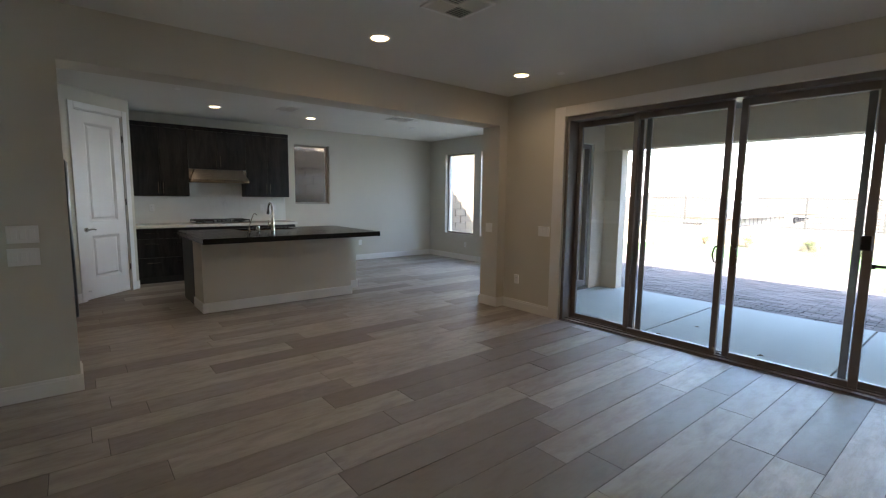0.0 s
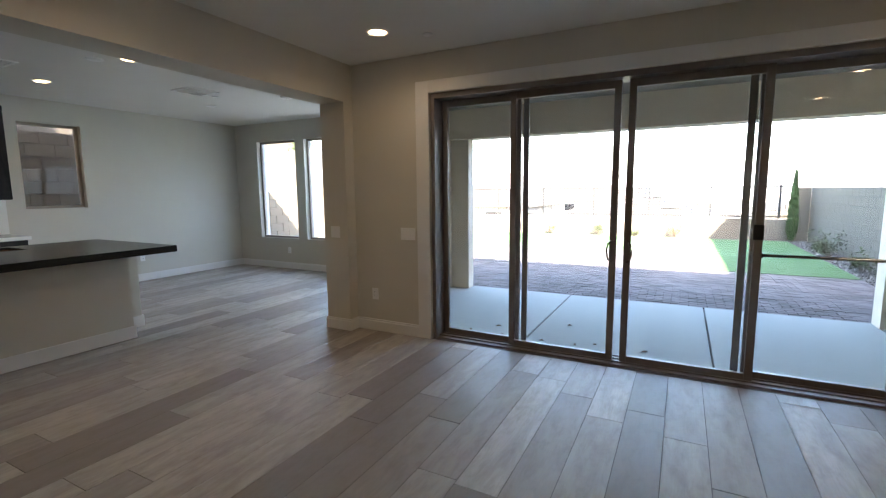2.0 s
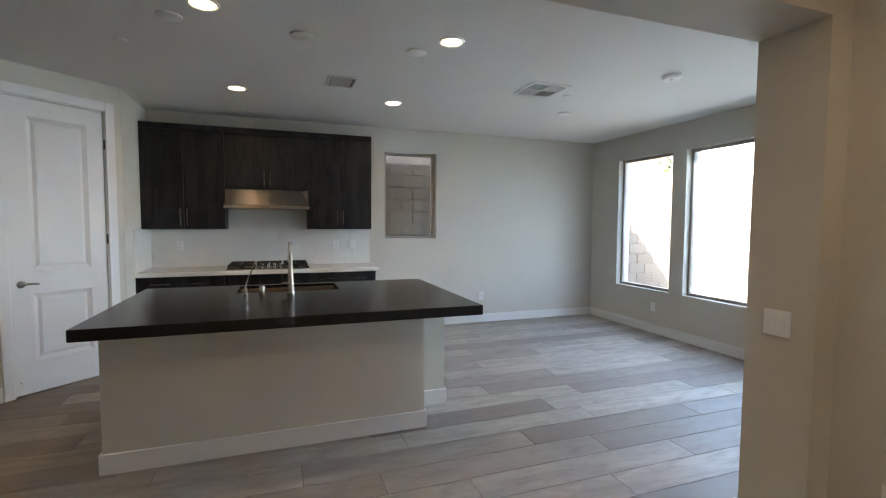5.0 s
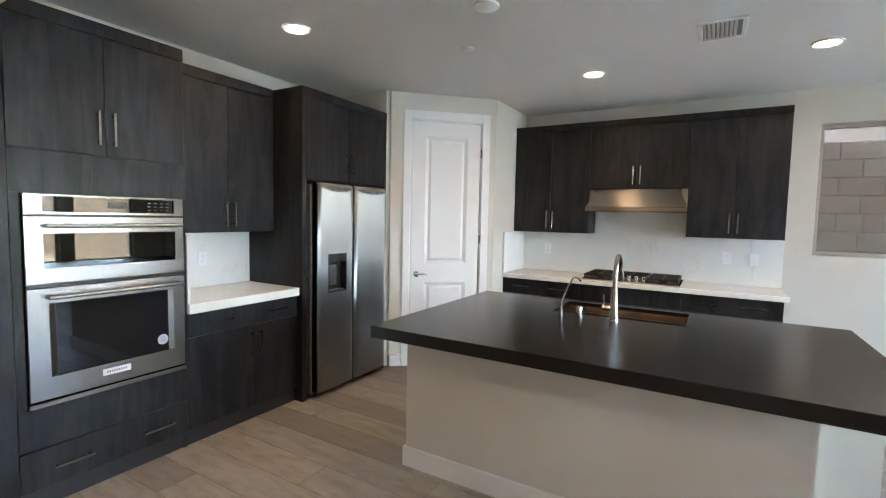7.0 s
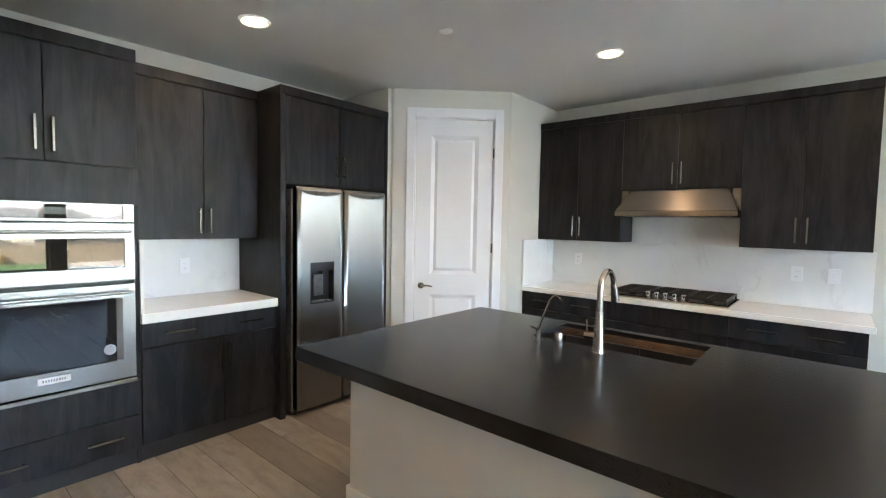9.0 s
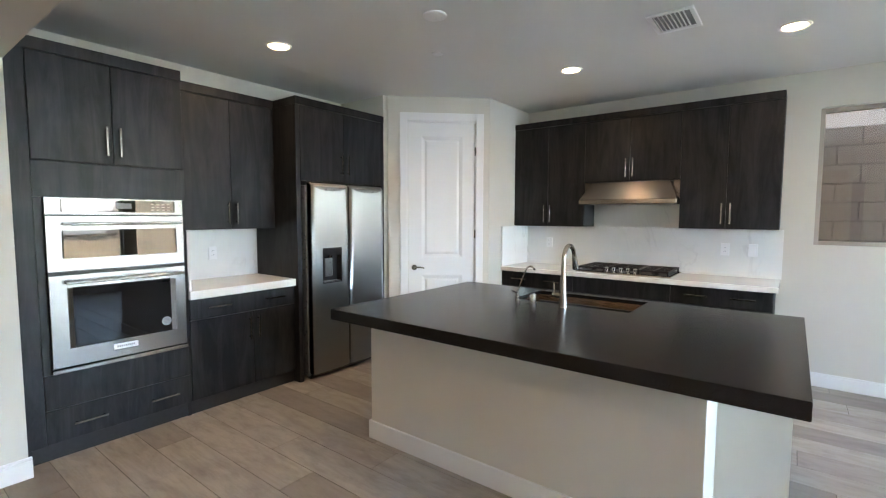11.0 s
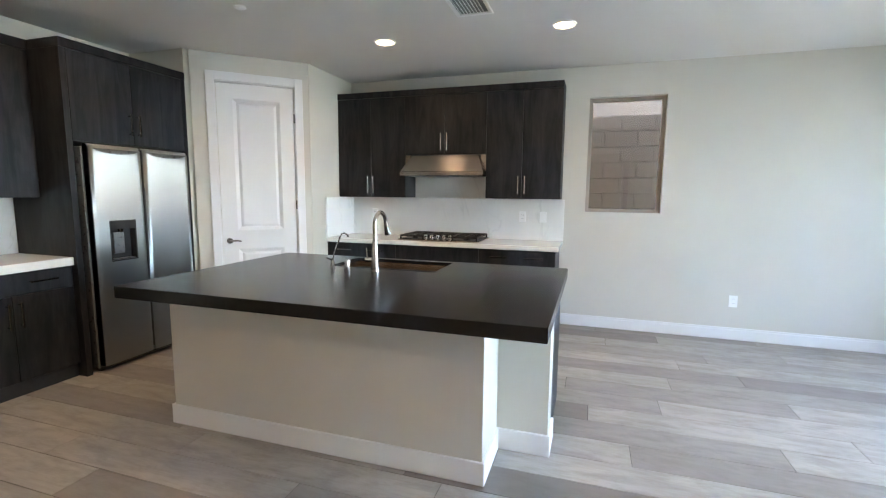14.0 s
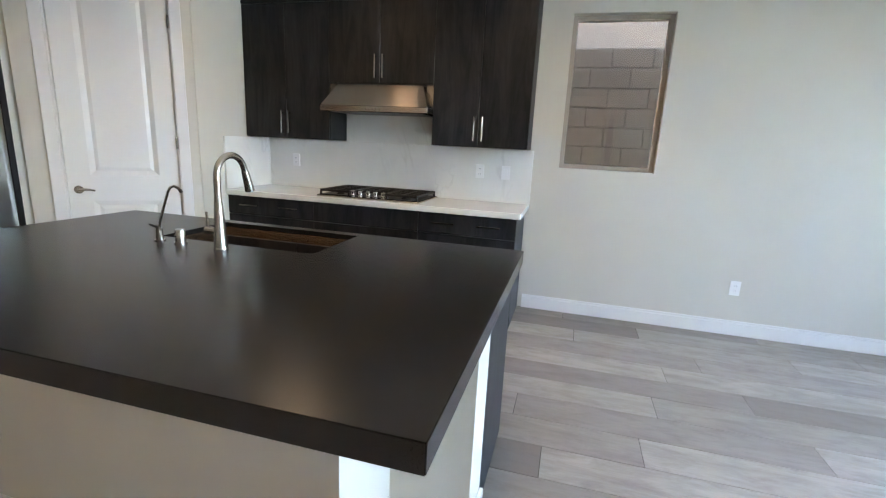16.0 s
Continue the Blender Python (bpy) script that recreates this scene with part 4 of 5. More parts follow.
for k in range(5):
    x = 1.865 + k * 0.068
    bm = cyl(bmesh.new(), (x, 8.655, 0.938), (x, 8.655, 0.946), 0.026, 0.024, n=24)
    cyl(bm, (x, 8.655, 0.946), (x, 8.651, 0.956), 0.015, 0.017, 20)
    cyl(bm, (x, 8.651, 0.956), (x, 8.645, 0.984), 0.0215, 0.019, 24)
    box(bm, x - 0.0035, x + 0.0035, 8.625, 8.668, 0.978, 0.988, 0.001)
    part("knob", bm, CHROME, ck, "chrome knob", smooth=True)


# ---- island ----
isl = thing("kitchen_island", (2.2, 6.7, 0), "kitchen island with a greige drywall base and dark end panels", "island")
bm = B(1.132, 3.088, 6.116, 6.48, 0, 0.856)
box(bm, 1.132, 3.372, 6.4805, 6.60, 0, 0.856)
box(bm, 3.235, 3.372, 6.6005, 6.695, 0, 0.856)
part("knee_wall", bm, WALL, isl, "greige painted drywall base")
bm = bmesh.new()
for a in ((1.116, 3.104, 6.100, 6.116), (1.116, 1.132, 6.116, 6.60), (3.088, 3.104, 6.116, 6.4645), (3.088, 3.388, 6.4645, 6.4805), (3.372, 3.388, 6.4805, 6.695)):
    box(bm, *a, 0, 0.122, 0.003)
part("base_trim", bm, TRIM, isl, "white baseboard")
bm = B(1.152, 1.778, 6.602, 7.235, 0.105, 0.856)
box(bm, 2.60, 3.232, 6.602, 7.235, 0.105, 0.856)
box(bm, 1.778, 2.60, 6.602, 6.76, 0.105, 0.856)
box(bm, 1.778, 2.60, 6.76, 7.235, 0.105, 0.60)
box(bm, 1.20, 3.30, 6.602, 7.18, 0, 0.105)
part("cabinet_body", bm, WOODIN, isl)
part("end_panel", B(3.343, 3.370, 6.697, 7.262, 0.0, 0.856, bev=0.001), WOOD, isl, "charcoal end panel")
part("end_panel", B(1.128, 1.150, 6.602, 7.262, 0.0, 0.856, bev=0.001), WOOD, isl, "charcoal end panel")
for k in range(4):
    x0, x1 = 1.152 + k * 0.5455, 1.152 + (k + 1) * 0.5455
    part("door", B(x0 + 0.002, x1 - 0.002, 7.237, 7.257, 0.108, 0.853, bev=0.001), WOOD, isl)
# top with the sink cut-out
SX0, SX1, SY0, SY1 = 1.800, 2.580, 6.838, 7.262
TZ0, TZ1 = 0.857, 0.922
tx = [1.092, SX0, SX1, 3.408]
ty = [5.813, SY0, SY1, 7.327]
bm = bmesh.new()
g = {(i, j, k): bm.verts.new((tx[i], ty[j], (TZ0, TZ1)[k])) for i in range(4) for j in range(4) for k in range(2)}
for i in range(3):
    for j in range(3):
        if (i, j) == (1, 1):
            continue
        bm.faces.new((g[i, j, 1], g[i + 1, j, 1], g[i + 1, j + 1, 1], g[i, j + 1, 1]))
        bm.faces.new((g[i, j, 0], g[i, j + 1, 0], g[i + 1, j + 1, 0], g[i + 1, j, 0]))
for i in range(3):
    bm.faces.new((g[i, 0, 0], g[i + 1, 0, 0], g[i + 1, 0, 1], g[i, 0, 1]))
    bm.faces.new((g[i + 1, 3, 0], g[i, 3, 0], g[i, 3, 1], g[i + 1, 3, 1]))
    bm.faces.new((g[0, i + 1, 0], g[0, i, 0], g[0, i, 1], g[0, i + 1, 1]))
    bm.faces.new((g[3, i, 0], g[3, i + 1, 0], g[3, i + 1, 1], g[3, i, 1]))
bm.faces.new((g[1, 1, 0], g[1, 1, 1], g[2, 1, 1], g[2, 1, 0]))
bm.faces.new((g[2, 2, 0], g[2, 2, 1], g[1, 2, 1], g[1, 2, 0]))
bm.faces.new((g[1, 2, 0], g[1, 2, 1], g[1, 1, 1], g[1, 1, 0]))
bm.faces.new((g[2, 1, 0], g[2, 1, 1], g[2, 2, 1], g[2, 2, 0]))
bmesh.ops.recalc_face_normals(bm, faces=bm.faces)
sharp = [e for e in bm.edges if len(e.link_faces) == 2 and e.calc_face_angle(0) > 1]
bmesh.ops.bevel(bm, geom=sharp, offset=0.0025, segments=2, affect="EDGES")
tagged(part("island_worktop", bm, QBLACK), "matte black quartz worktop of the kitchen island", "worktop")

sink = thing("kitchen_sink", (2.19, 7.05, 0.65), "undermount stainless steel sink set into the black worktop", "sink")
bm = bmesh.new()
w, zb = 0.012, 0.655
SG, SW, ST = 0.002, 0.006, 0.899
box(bm, SX0 + SG, SX0 + SW, SY0 + SG, SY1 - SG, zb, ST)
box(bm, SX1 - SW, SX1 - SG, SY0 + SG, SY1 - SG, zb, ST)
box(bm, SX0 + SW, SX1 - SW, SY0 + SG, SY0 + SW, zb, ST)
box(bm, SX0 + SW, SX1 - SW, SY1 - SW, SY1 - SG, zb, ST)
box(bm, SX0 + SW, SX1 - SW, SY0 + SW, SY1 - SW, zb, zb + 0.012)
# copper tint: the ceiling lamps' warm reflection is put into the steel's colour
part("bowl", bm, brushed("warm_lit_sink_steel", (0.48, 0.36, 0.265), 0.26, (4, 120, 120), 0.9), sink, "brushed steel bowl")
bm = cyl(bmesh.new(), (2.19, 7.1, zb + 0.012), (2.19, 7.1, zb + 0.016), 0.055, n=28)
cyl(bm, (2.19, 7.1, zb + 0.016), (2.19, 7.1, zb + 0.022), 0.035, n=24)
part("drain", bm, CHROME, sink, "chrome drain", smooth=True)

fau = thing("kitchen_faucet", (2.197, 6.757, TZ1), "brushed nickel gooseneck pull-down faucet on the worktop", "faucet")
FX, FY = 2.197, 6.757
bm = cyl(bmesh.new(), (FX, FY, TZ1), (FX, FY, TZ1 + 0.008), 0.031, 0.030, 28)
tube(bm, [(FX, FY, TZ1 + 0.006), (FX, FY, TZ1 + 0.05), (FX, FY, TZ1 + 0.12), (FX, FY, TZ1 + 0.1985)], [0.028, 0.0255, 0.021, 0.0168], 24)
tube(bm, [(FX, FY, TZ1 + 0.1985), (FX, FY, TZ1 + 0.2005)], [0.0152, 0.0152], 24)
part("body", bm, NICKEL, fau, "tapered body", smooth=True)
pts, rad = [], []
for k in range(4):
    pts.append((FX, FY, TZ1 + 0.20 + k * 0.032)); rad.append(0.0145)
R = 0.086
for k in range(1, 17):
    a = math.pi * k / 16 * 0.93
    pts.append((FX, FY + R - R * math.cos(a), TZ1 + 0.298 + R * math.sin(a))); rad.append(0.0138)
part("neck", tube(bmesh.new(), pts, rad, 18), NICKEL, fau, "gooseneck spout", smooth=True)
e = Vector(pts[-1]); dn = (Vector(pts[-1]) - Vector(pts[-2])).normalized()
bm = tube(bmesh.new(), [e, e + dn * 0.01, e + dn * 0.05, e + dn * 0.095], [0.0145, 0.0165, 0.0185, 0.0215], 20)
part("spray_head", bm, NICKEL, fau, "pull-down spray head", smooth=True)
bm = cyl(bmesh.new(), (FX - 0.015, FY, TZ1 + 0.072), (FX - 0.068, FY, TZ1 + 0.072), 0.0165, n=20)
tube(bm, [(FX - 0.058, FY, TZ1 + 0.075), (FX - 0.06, FY, TZ1 + 0.11), (FX - 0.063, FY, TZ1 + 0.15)], [0.006, 0.005, 0.0045], 10)
part("lever", bm, NICKEL, fau, "side lever", smooth=True)
gap_ = thing("air_gap", (1.99, 6.757, TZ1), "short brushed nickel air-gap cap on the worktop", "air gap")
bm = cyl(bmesh.new(), (1.99, 6.757, TZ1), (1.99, 6.757, TZ1 + 0.006), 0.026, n=24)
tube(bm, [(1.99, 6.757, TZ1 + 0.005), (1.99, 6.757, TZ1 + 0.055), (1.99, 6.757, TZ1 + 0.062)], [0.0215, 0.0215, 0.019], 24)
part("cap", bm, NICKEL, gap_, smooth=True)
wt = thing("filtered_water_tap", (1.873, 6.762, TZ1), "slim curved drinking-water tap with a black lever", "tap")
bm = cyl(bmesh.new(), (1.873, 6.762, TZ1), (1.873, 6.762, TZ1 + 0.005), 0.022, n=20)
tube(bm, [(1.873, 6.762, TZ1 + 0.004), (1.873, 6.762, TZ1 + 0.055)], [0.0145, 0.0125], 16)
part("base", bm, NICKEL, wt, smooth=True)
bm = tube(bmesh.new(), [(1.873, 6.762, TZ1 + 0.05), (1.880, 6.763, TZ1 + 0.085), (1.905, 6.765, TZ1 + 0.15), (1.930, 6.768, TZ1 + 0.215), (1.942, 6.771, TZ1 + 0.236), (1.957, 6.776, TZ1 + 0.243), (1.972, 6.781, TZ1 + 0.236), (1.982, 6.785, TZ1 + 0.224)], [0.0055] * 8, 10)
part("spout", bm, NICKEL, wt, "thin curved spout", smooth=True)
bm = tube(bmesh.new(), [(1.873, 6.762, TZ1 + 0.056), (1.855, 6.757, TZ1 + 0.062), (1.832, 6.751, TZ1 + 0.070)], [0.006, 0.006, 0.004], 8)
part("lever", bm, BLACKP, wt, "black lever")
bm = tube(bmesh.new(), [(1.979, 6.784, TZ1 + 0.228), (1.986, 6.787, TZ1 + 0.217)], [0.0068, 0.0062], 10)
part("nozzle", bm, BLACKP, wt, "black nozzle tip", smooth=True)


# ---- outlets and switches ----
def plate(name, p, n, w, h, kind, label, cat):
    """A cover plate at p on a wall with the outward normal n."""
    n = Vector(n)
    m = Matrix.Translation(p) @ n.to_track_quat("Z", "Y").to_matrix().to_4x4()
    ref = thing(name, p, label, cat, "outlets and switches")

    def add(nm, bm, mat):
        bmesh.ops.transform(bm, matrix=m, verts=bm.verts)
        return part(nm, bm, mat, ref)
    horiz = abs((m.to_3x3() @ Vector((1, 0, 0))).z) < 0.5
    def bb(a0, a1, c0, c1, z0, z1, bev=0.0):
        return box(bmesh.new(), a0, a1, c0, c1, z0, z1, bev) if horiz else box(bmesh.new(), c0, c1, a0, a1, z0, z1, bev)
    add("cover", bb(-w / 2, w / 2, -h / 2, h / 2, 0, 0.0085, 0.002), WHITEPL)
    if kind == "outlet":
        for s in (-1, 1):
            add("socket", bb(-0.017, 0.017, s * 0.02 - 0.015, s * 0.02 + 0.015, 0.0085, 0.0098, 0.0005), WHITEPL)
            add("slot", bb(-0.008, -0.006, s * 0.02 - 0.004, s * 0.02 + 0.006, 0.0098, 0.0103), DARKSLOT)
            add("slot", bb(0.006, 0.008, s * 0.02 - 0.004, s * 0.02 + 0.006, 0.0098, 0.0103), DARKSLOT)
    else:
        k = kind
        for q in range(k):
            c = (q - (k - 1) / 2) * 0.046
            add("rocker", bb(c - 0.0165, c + 0.0165, -0.033, 0.033, 0.0085, 0.012, 0.0015), WHITEPL)
    return ref


OUT = "white wall outlet with a plain cover plate"
for x in (1.017, 2.82):
    plate("outlet", (x, 9.158, 1.18), (0, -1, 0), 0.072, 0.116, "outlet", "white outlet on the veined backsplash", "outlet")
plate("wall_switch", (3.044, 9.158, 1.18), (0, -1, 0), 0.072, 0.116, 1, "white single switch on the veined backsplash", "switch")
plate("outlet", (4.93, 9.18, 0.39), (0, -1, 0), 0.074, 0.118, "outlet", OUT, "outlet")
plate("outlet", (6.88, 7.85, 0.35), (-1, 0, 0), 0.074, 0.118, "outlet", OUT, "outlet")
plate("outlet", (XW + 0.020, 6.00, 1.16), (1, 0, 0), 0.072, 0.116, "outlet", "white outlet on the backsplash beside the oven", "outlet")
plate("outlet", (4.37, 4.05, 0.39), (-1, 0, 0), 0.074, 0.118, "outlet", OUT, "outlet")
plate("wall_switch", (4.37, 3.638, 1.03), (-1, 0, 0), 0.165, 0.118, 3, "white triple rocker switch beside the patio door", "switch")
plate("wall_switch", (OP1, 4.436, 1.035), (-1, 0, 0), 0.118, 0.118, 2, "white double rocker switch on the end of the wall", "switch")
plate("wall_switch", (-0.303, 4.28, 1.150), (0, -1, 0), 0.165, 0.118, 3, "white triple rocker switch beside the opening", "switch")
plate("wall_switch", (-0.307, 4.28, 0.997), (0, -1, 0), 0.165, 0.118, 3, "white triple rocker switch beside the opening", "switch")


# ---- ceiling fixtures ----
def can_light(x, y, z):
    c = thing("recessed_light", (x, y, z), "lit round recessed ceiling light with a white trim", "ceiling light", "recessed lights")
    bm = bmesh.new()
    n = 32
    prof = [(0.093, 0.0), (0.092, -0.006), (0.078, -0.010), (0.068, -0.004)]
    rings = [[bm.verts.new((r * math.cos(math.tau * k / n), r * math.sin(math.tau * k / n), h)) for k in range(n)] for r, h in prof]
    for a, b in zip(rings, rings[1:]):
        for k in range(n):
            bm.faces.new((a[k], b[k], b[(k + 1) % n], a[(k + 1) % n]))
    bmesh.ops.recalc_face_normals(bm, faces=bm.faces)
    part("trim", bm, WHITEPL, c, "white trim ring", True, True)
    bm = bmesh.new()
    cyl(bm, (0, 0, -0.001), (0, 0, -0.005), 0.069, 0.066, 32)
    part("lens", bm, GLOW_ON, c, "glowing lens", True)
    return c


first = can_light(1.715, 6.085, ZK)
CANS = [(1.715, 6.085, ZK), (0.25, 6.05, ZK), (3.275, 6.105, ZK), (1.757, 7.88, ZK), (3.28, 7.885, ZK),
        (3.69, 3.465, ZG), (1.98, 3.46, ZG), (3.69, -0.40, ZG), (1.98, -0.40, ZG), (0.27, -0.40, ZG)]
can_data = bpy.data.lights.new("recessed_lamp", "AREA")
can_data.shape, can_data.size, can_data.energy, can_data.color = "DISK", 0.12, CAN_WATTS, CAN_COLOR
can_data.spread = radians(150)
great_data = can_data.copy()
great_data.energy = CAN_WATTS * 1.45
for k, (x, y, z) in enumerate(CANS):
    if k:
        copy_thing(first, pose(x, y, z))
    lamp = new("recessed_lamp", can_data if z == ZK else great_data)
    lamp.matrix_world = pose(x, y, z - 0.013)


def ceiling_disc(x, y, z, r, h, name, label, cat):
    d = thing(name, (x, y, z), label, cat)
    bm = bmesh.new()
    tube(bm, [(0, 0, 0), (0, 0, -h * 0.6), (0, 0, -h)], [r, r * 0.98, r * 0.82], 28)
    part("cover", bm, WHITEPL, d, "", True, True)
    if h > 0.03:
        part("sensor", cyl(bmesh.new(), (0, 0, -h), (0, 0, -h - 0.008), 0.016, 0.012, 12), WHITEPL, d, "", True)
    return d


for x, y in ((1.494, 6.335), (2.28, 6.355), (3.10, 6.38)):
    ceiling_disc(x, y, ZK, 0.075, 0.014, "pendant_blank", "white round blank cover for a pendant above the island", "ceiling cover")
ceiling_disc(5.30, 6.126, ZK, 0.08, 0.035, "smoke_detector", "white round smoke detector on the ceiling", "smoke detector")
ceiling_disc(5.244, 7.622, ZK, 0.075, 0.014, "ceiling_cover", "white round ceiling cover", "ceiling cover")
for x, y, z in ((4.84, 6.974, ZK), (1.09, 6.88, ZK), (3.925, 3.145, ZG)):
    ceiling_disc(x, y, z, 0.042, 0.010, "sprinkler_cover", "small white fire-sprinkler cover plate", "sprinkler")


def vent(x, y, z, wx, wy, slats_x, label, quad=False):
    v = thing("ceiling_vent", (x, y, z), label, "vent")
    hx, hy = wx / 2, wy / 2
    b = 0.028
    bm = bmesh.new()
    for a in ((-hx, hx, -hy, -hy + b), (-hx, hx, hy - b, hy), (-hx, -hx + b, -hy + b, hy - b), (hx - b, hx, -hy + b, hy - b)):
        box(bm, *a, -0.012, 0.0, 0.003)
    if quad:
        box(bm, -0.006, 0.006, -hy + b, hy - b, -0.011, -0.001)
        box(bm, -hx + b, -0.006, -0.006, 0.006, -0.011, -0.001)
        box(bm, 0.006, hx - b, -0.006, 0.006, -0.011, -0.001)
    part("frame", bm, WHITEPL, v, "white metal frame", True)
    # flat grey sheet; its colour gives the shade of the hollow above
    part("backing_sheet", box(bmesh.new(), -hx + b, hx - b, -hy + b, hy - b, -0.0015, -0.0005), VENT_BACK, v, "grey sheet standing in for the shaded hollow behind the slats", True)
    ang = radians(40)

    def slat(cx, cy, length, along_x):
        bm = bmesh.new()
        box(bm, -length / 2, length / 2, -0.0095, 0.0095, -0.0006, 0.0006)
        m = Matrix.Translation((cx, cy, -0.0085)) @ (Matrix.Identity(4) if along_x else Matrix.Rotation(radians(90), 4, "Z")) @ Matrix.Rotation(ang, 4, "X")
        bmesh.ops.transform(bm, matrix=m, verts=bm.verts)
        part("slat", bm, WHITEPL, v, "", True)
    if not quad:
        n = int((wy - 2 * b) / 0.024) if slats_x else int((wx - 2 * b) / 0.024)
        for k in range(n):
            o = (k + 0.5) * 0.024
            slat(0, -hy + b + o, wx - 2 * b, True) if slats_x else slat(-hx + b + o, 0, wy - 2 * b, False)
    else:
        qx, qy = (hx - b - 0.006), (hy - b - 0.006)
        n = int(qy / 0.022)
        for sx in (-1, 1):
            for sy in (-1, 1):
                for k in range(n):
                    o = 0.006 + (k + 0.5) * qy / n
                    slat(sx * (0.006 + qx / 2), sy * o, qx, True) if sx * sy > 0 else slat(sx * (0.006 + (k + 0.5) * qx / n), sy * (0.006 + qy / 2), qy, False)
    return v


vent(2.67, 7.315, ZK, 0.27, 0.34, False, "white louvred ceiling vent above the island")
vent(4.487, 6.88, ZK, 0.40, 0.40, True, "square white four-way ceiling vent", True)
vent(2.03, 2.56, ZG, 0.36, 0.36, True, "square white four-way ceiling vent in the great room", True)


# ---- outside: patio, yard, walls ----
GZ = -0.06
structure("ground", B(-60, 400, -250, 250, -3.2, -3.0), DESERT, "pale desert ground below the yard", "ground")
structure("yard", B(4.62, 17.4, -2.6, 10.8, -3.0, GZ - 0.05), GRAVEL, "tan decorative gravel of the back yard", "ground")
slab = structure("patio_slab", B(4.62, 7.08, -1.6, 4.42, -0.30, GZ - 0.008), MORTAR, "grey concrete patio slab under the roof", "patio")
ys = [-1.60, -0.68, 0.955, 2.605, 4.42]
for a, b in zip(ys, ys[1:]):
    part("slab_panel", B(4.66, 7.08, a + 0.008, b - 0.008, GZ - 0.02, GZ + 0.015, bev=0.004), CONCRETE, slab)
bm = B(6.88, 7.06, 4.12, 4.42, GZ, 2.9)
structure("patio_column", bm, STUCCO, "tan stucco patio column at the house corner", "column")
structure("patio_column_south", B(6.84, 7.08, -0.92, -0.66, GZ, 2.9), STUCCO, "tan stucco patio column at the slab's end", "column")
# out of view; added so low sun stays off the patio slab
structure("shade_wall_patio", B(4.40, 7.08, -1.75, -1.505, GZ, 2.9), STUCCO, "unseen stucco wall added at the patio's end to block the sun", "wall")
structure("patio_beam", B(6.80, 7.10, -1.75, 4.42, 2.20, 2.80), STUCCO, "tan stucco beam along the patio roof", "beam")
# the soffit's shade is part of its darkened stucco colour
structure("patio_ceiling", B(4.62, 6.80, -1.75, 4.42, 2.62, 2.72), STUCCO_DARKENED, "stucco ceiling of the covered patio, its shade put into the colour", "ceiling")
structure("patio_roof", B(4.62, 7.25, -1.85, 4.42, 2.80, 2.98), ROOFTILE, "tile-edged patio roof", "roof")
bm = B(4.622, 4.64, -1.5, SL0 - 0.02, GZ, 2.62)
box(bm, 4.622, 4.64, SL1 + 0.02, 4.42, GZ, 2.62)
box(bm, 4.622, 4.64, SL0 - 0.02, SL1 + 0.02, SLZ + 0.01, 2.62)
box(bm, 4.64, ND[0] - 0.01, 4.402, 4.42, GZ, 2.62)
box(bm, ND[1] + 0.01, 6.88, 4.402, 4.42, GZ, 2.62)
box(bm, ND[0] - 0.01, ND[1] + 0.01, 4.402, 4.42, ND[2] + 0.01, 2.62)
structure("stucco_skin", bm, STUCCO, "tan stucco outside face of the house", "wall")
# unseen roof slabs added for their shadow; north eave lengthened to dim the side yard
structure("house_roof", B(-4.0, 7.45, 4.42, 10.05, 2.95, 3.2), ROOFTILE, "unseen roof slab over the kitchen, added to cast shade", "roof")
structure("great_room_roof", B(-4.0, 4.62, -1.9, 4.42, 2.95, 3.2), ROOFTILE, "unseen roof slab over the great room, added to cast shade", "roof")
# unseen block, added and sized to throw shade on the side neighbour's wall
structure("shade_block", B(-4.0, 0.8, 1.5, 9.3, 3.2, 8.0), STUCCO, "unseen stucco block added above the roof to shade the neighbour's wall", "house")

# lawn and soil beds
structure("lawn", box(B(12.80, 16.3, -1.40, 7.9, GZ - 0.05, GZ + 0.012), 10.22, 12.80, -1.40, 1.43, GZ - 0.05, GZ + 0.012), TURF, "bright green artificial lawn", "lawn")
rs = random.Random(4)


def blades(area, count, hmin, hmax, mat, name, label):
    bm = bmesh.new()
    for _ in range(count):
        x0, x1, y0, y1 = area[rs.randrange(len(area))]
        x, y = rs.uniform(x0, x1), rs.uniform(y0, y1)
        h, a = rs.uniform(hmin, hmax), rs.uniform(0, math.tau)
        dx, dy = 0.012 * math.cos(a), 0.012 * math.sin(a)
        bm.faces.new((bm.verts.new((x - dx, y - dy, GZ + 0.01)), bm.verts.new((x + dx, y + dy, GZ + 0.01)), bm.verts.new((x + rs.uniform(-.02, .02), y + rs.uniform(-.02, .02), GZ + 0.01 + h))))
    ob = part(name, bm, mat)
    return tagged(ob, label, "grass", "", "stuff")


blades([(10.25, 12.8, -1.38, 1.4), (12.8, 16.2, -1.38, 7.8), (10.25, 11.5, -1.38, 1.4)], 16000, 0.002, 0.005, TURF, "turf_blades", "short green artificial grass blades")


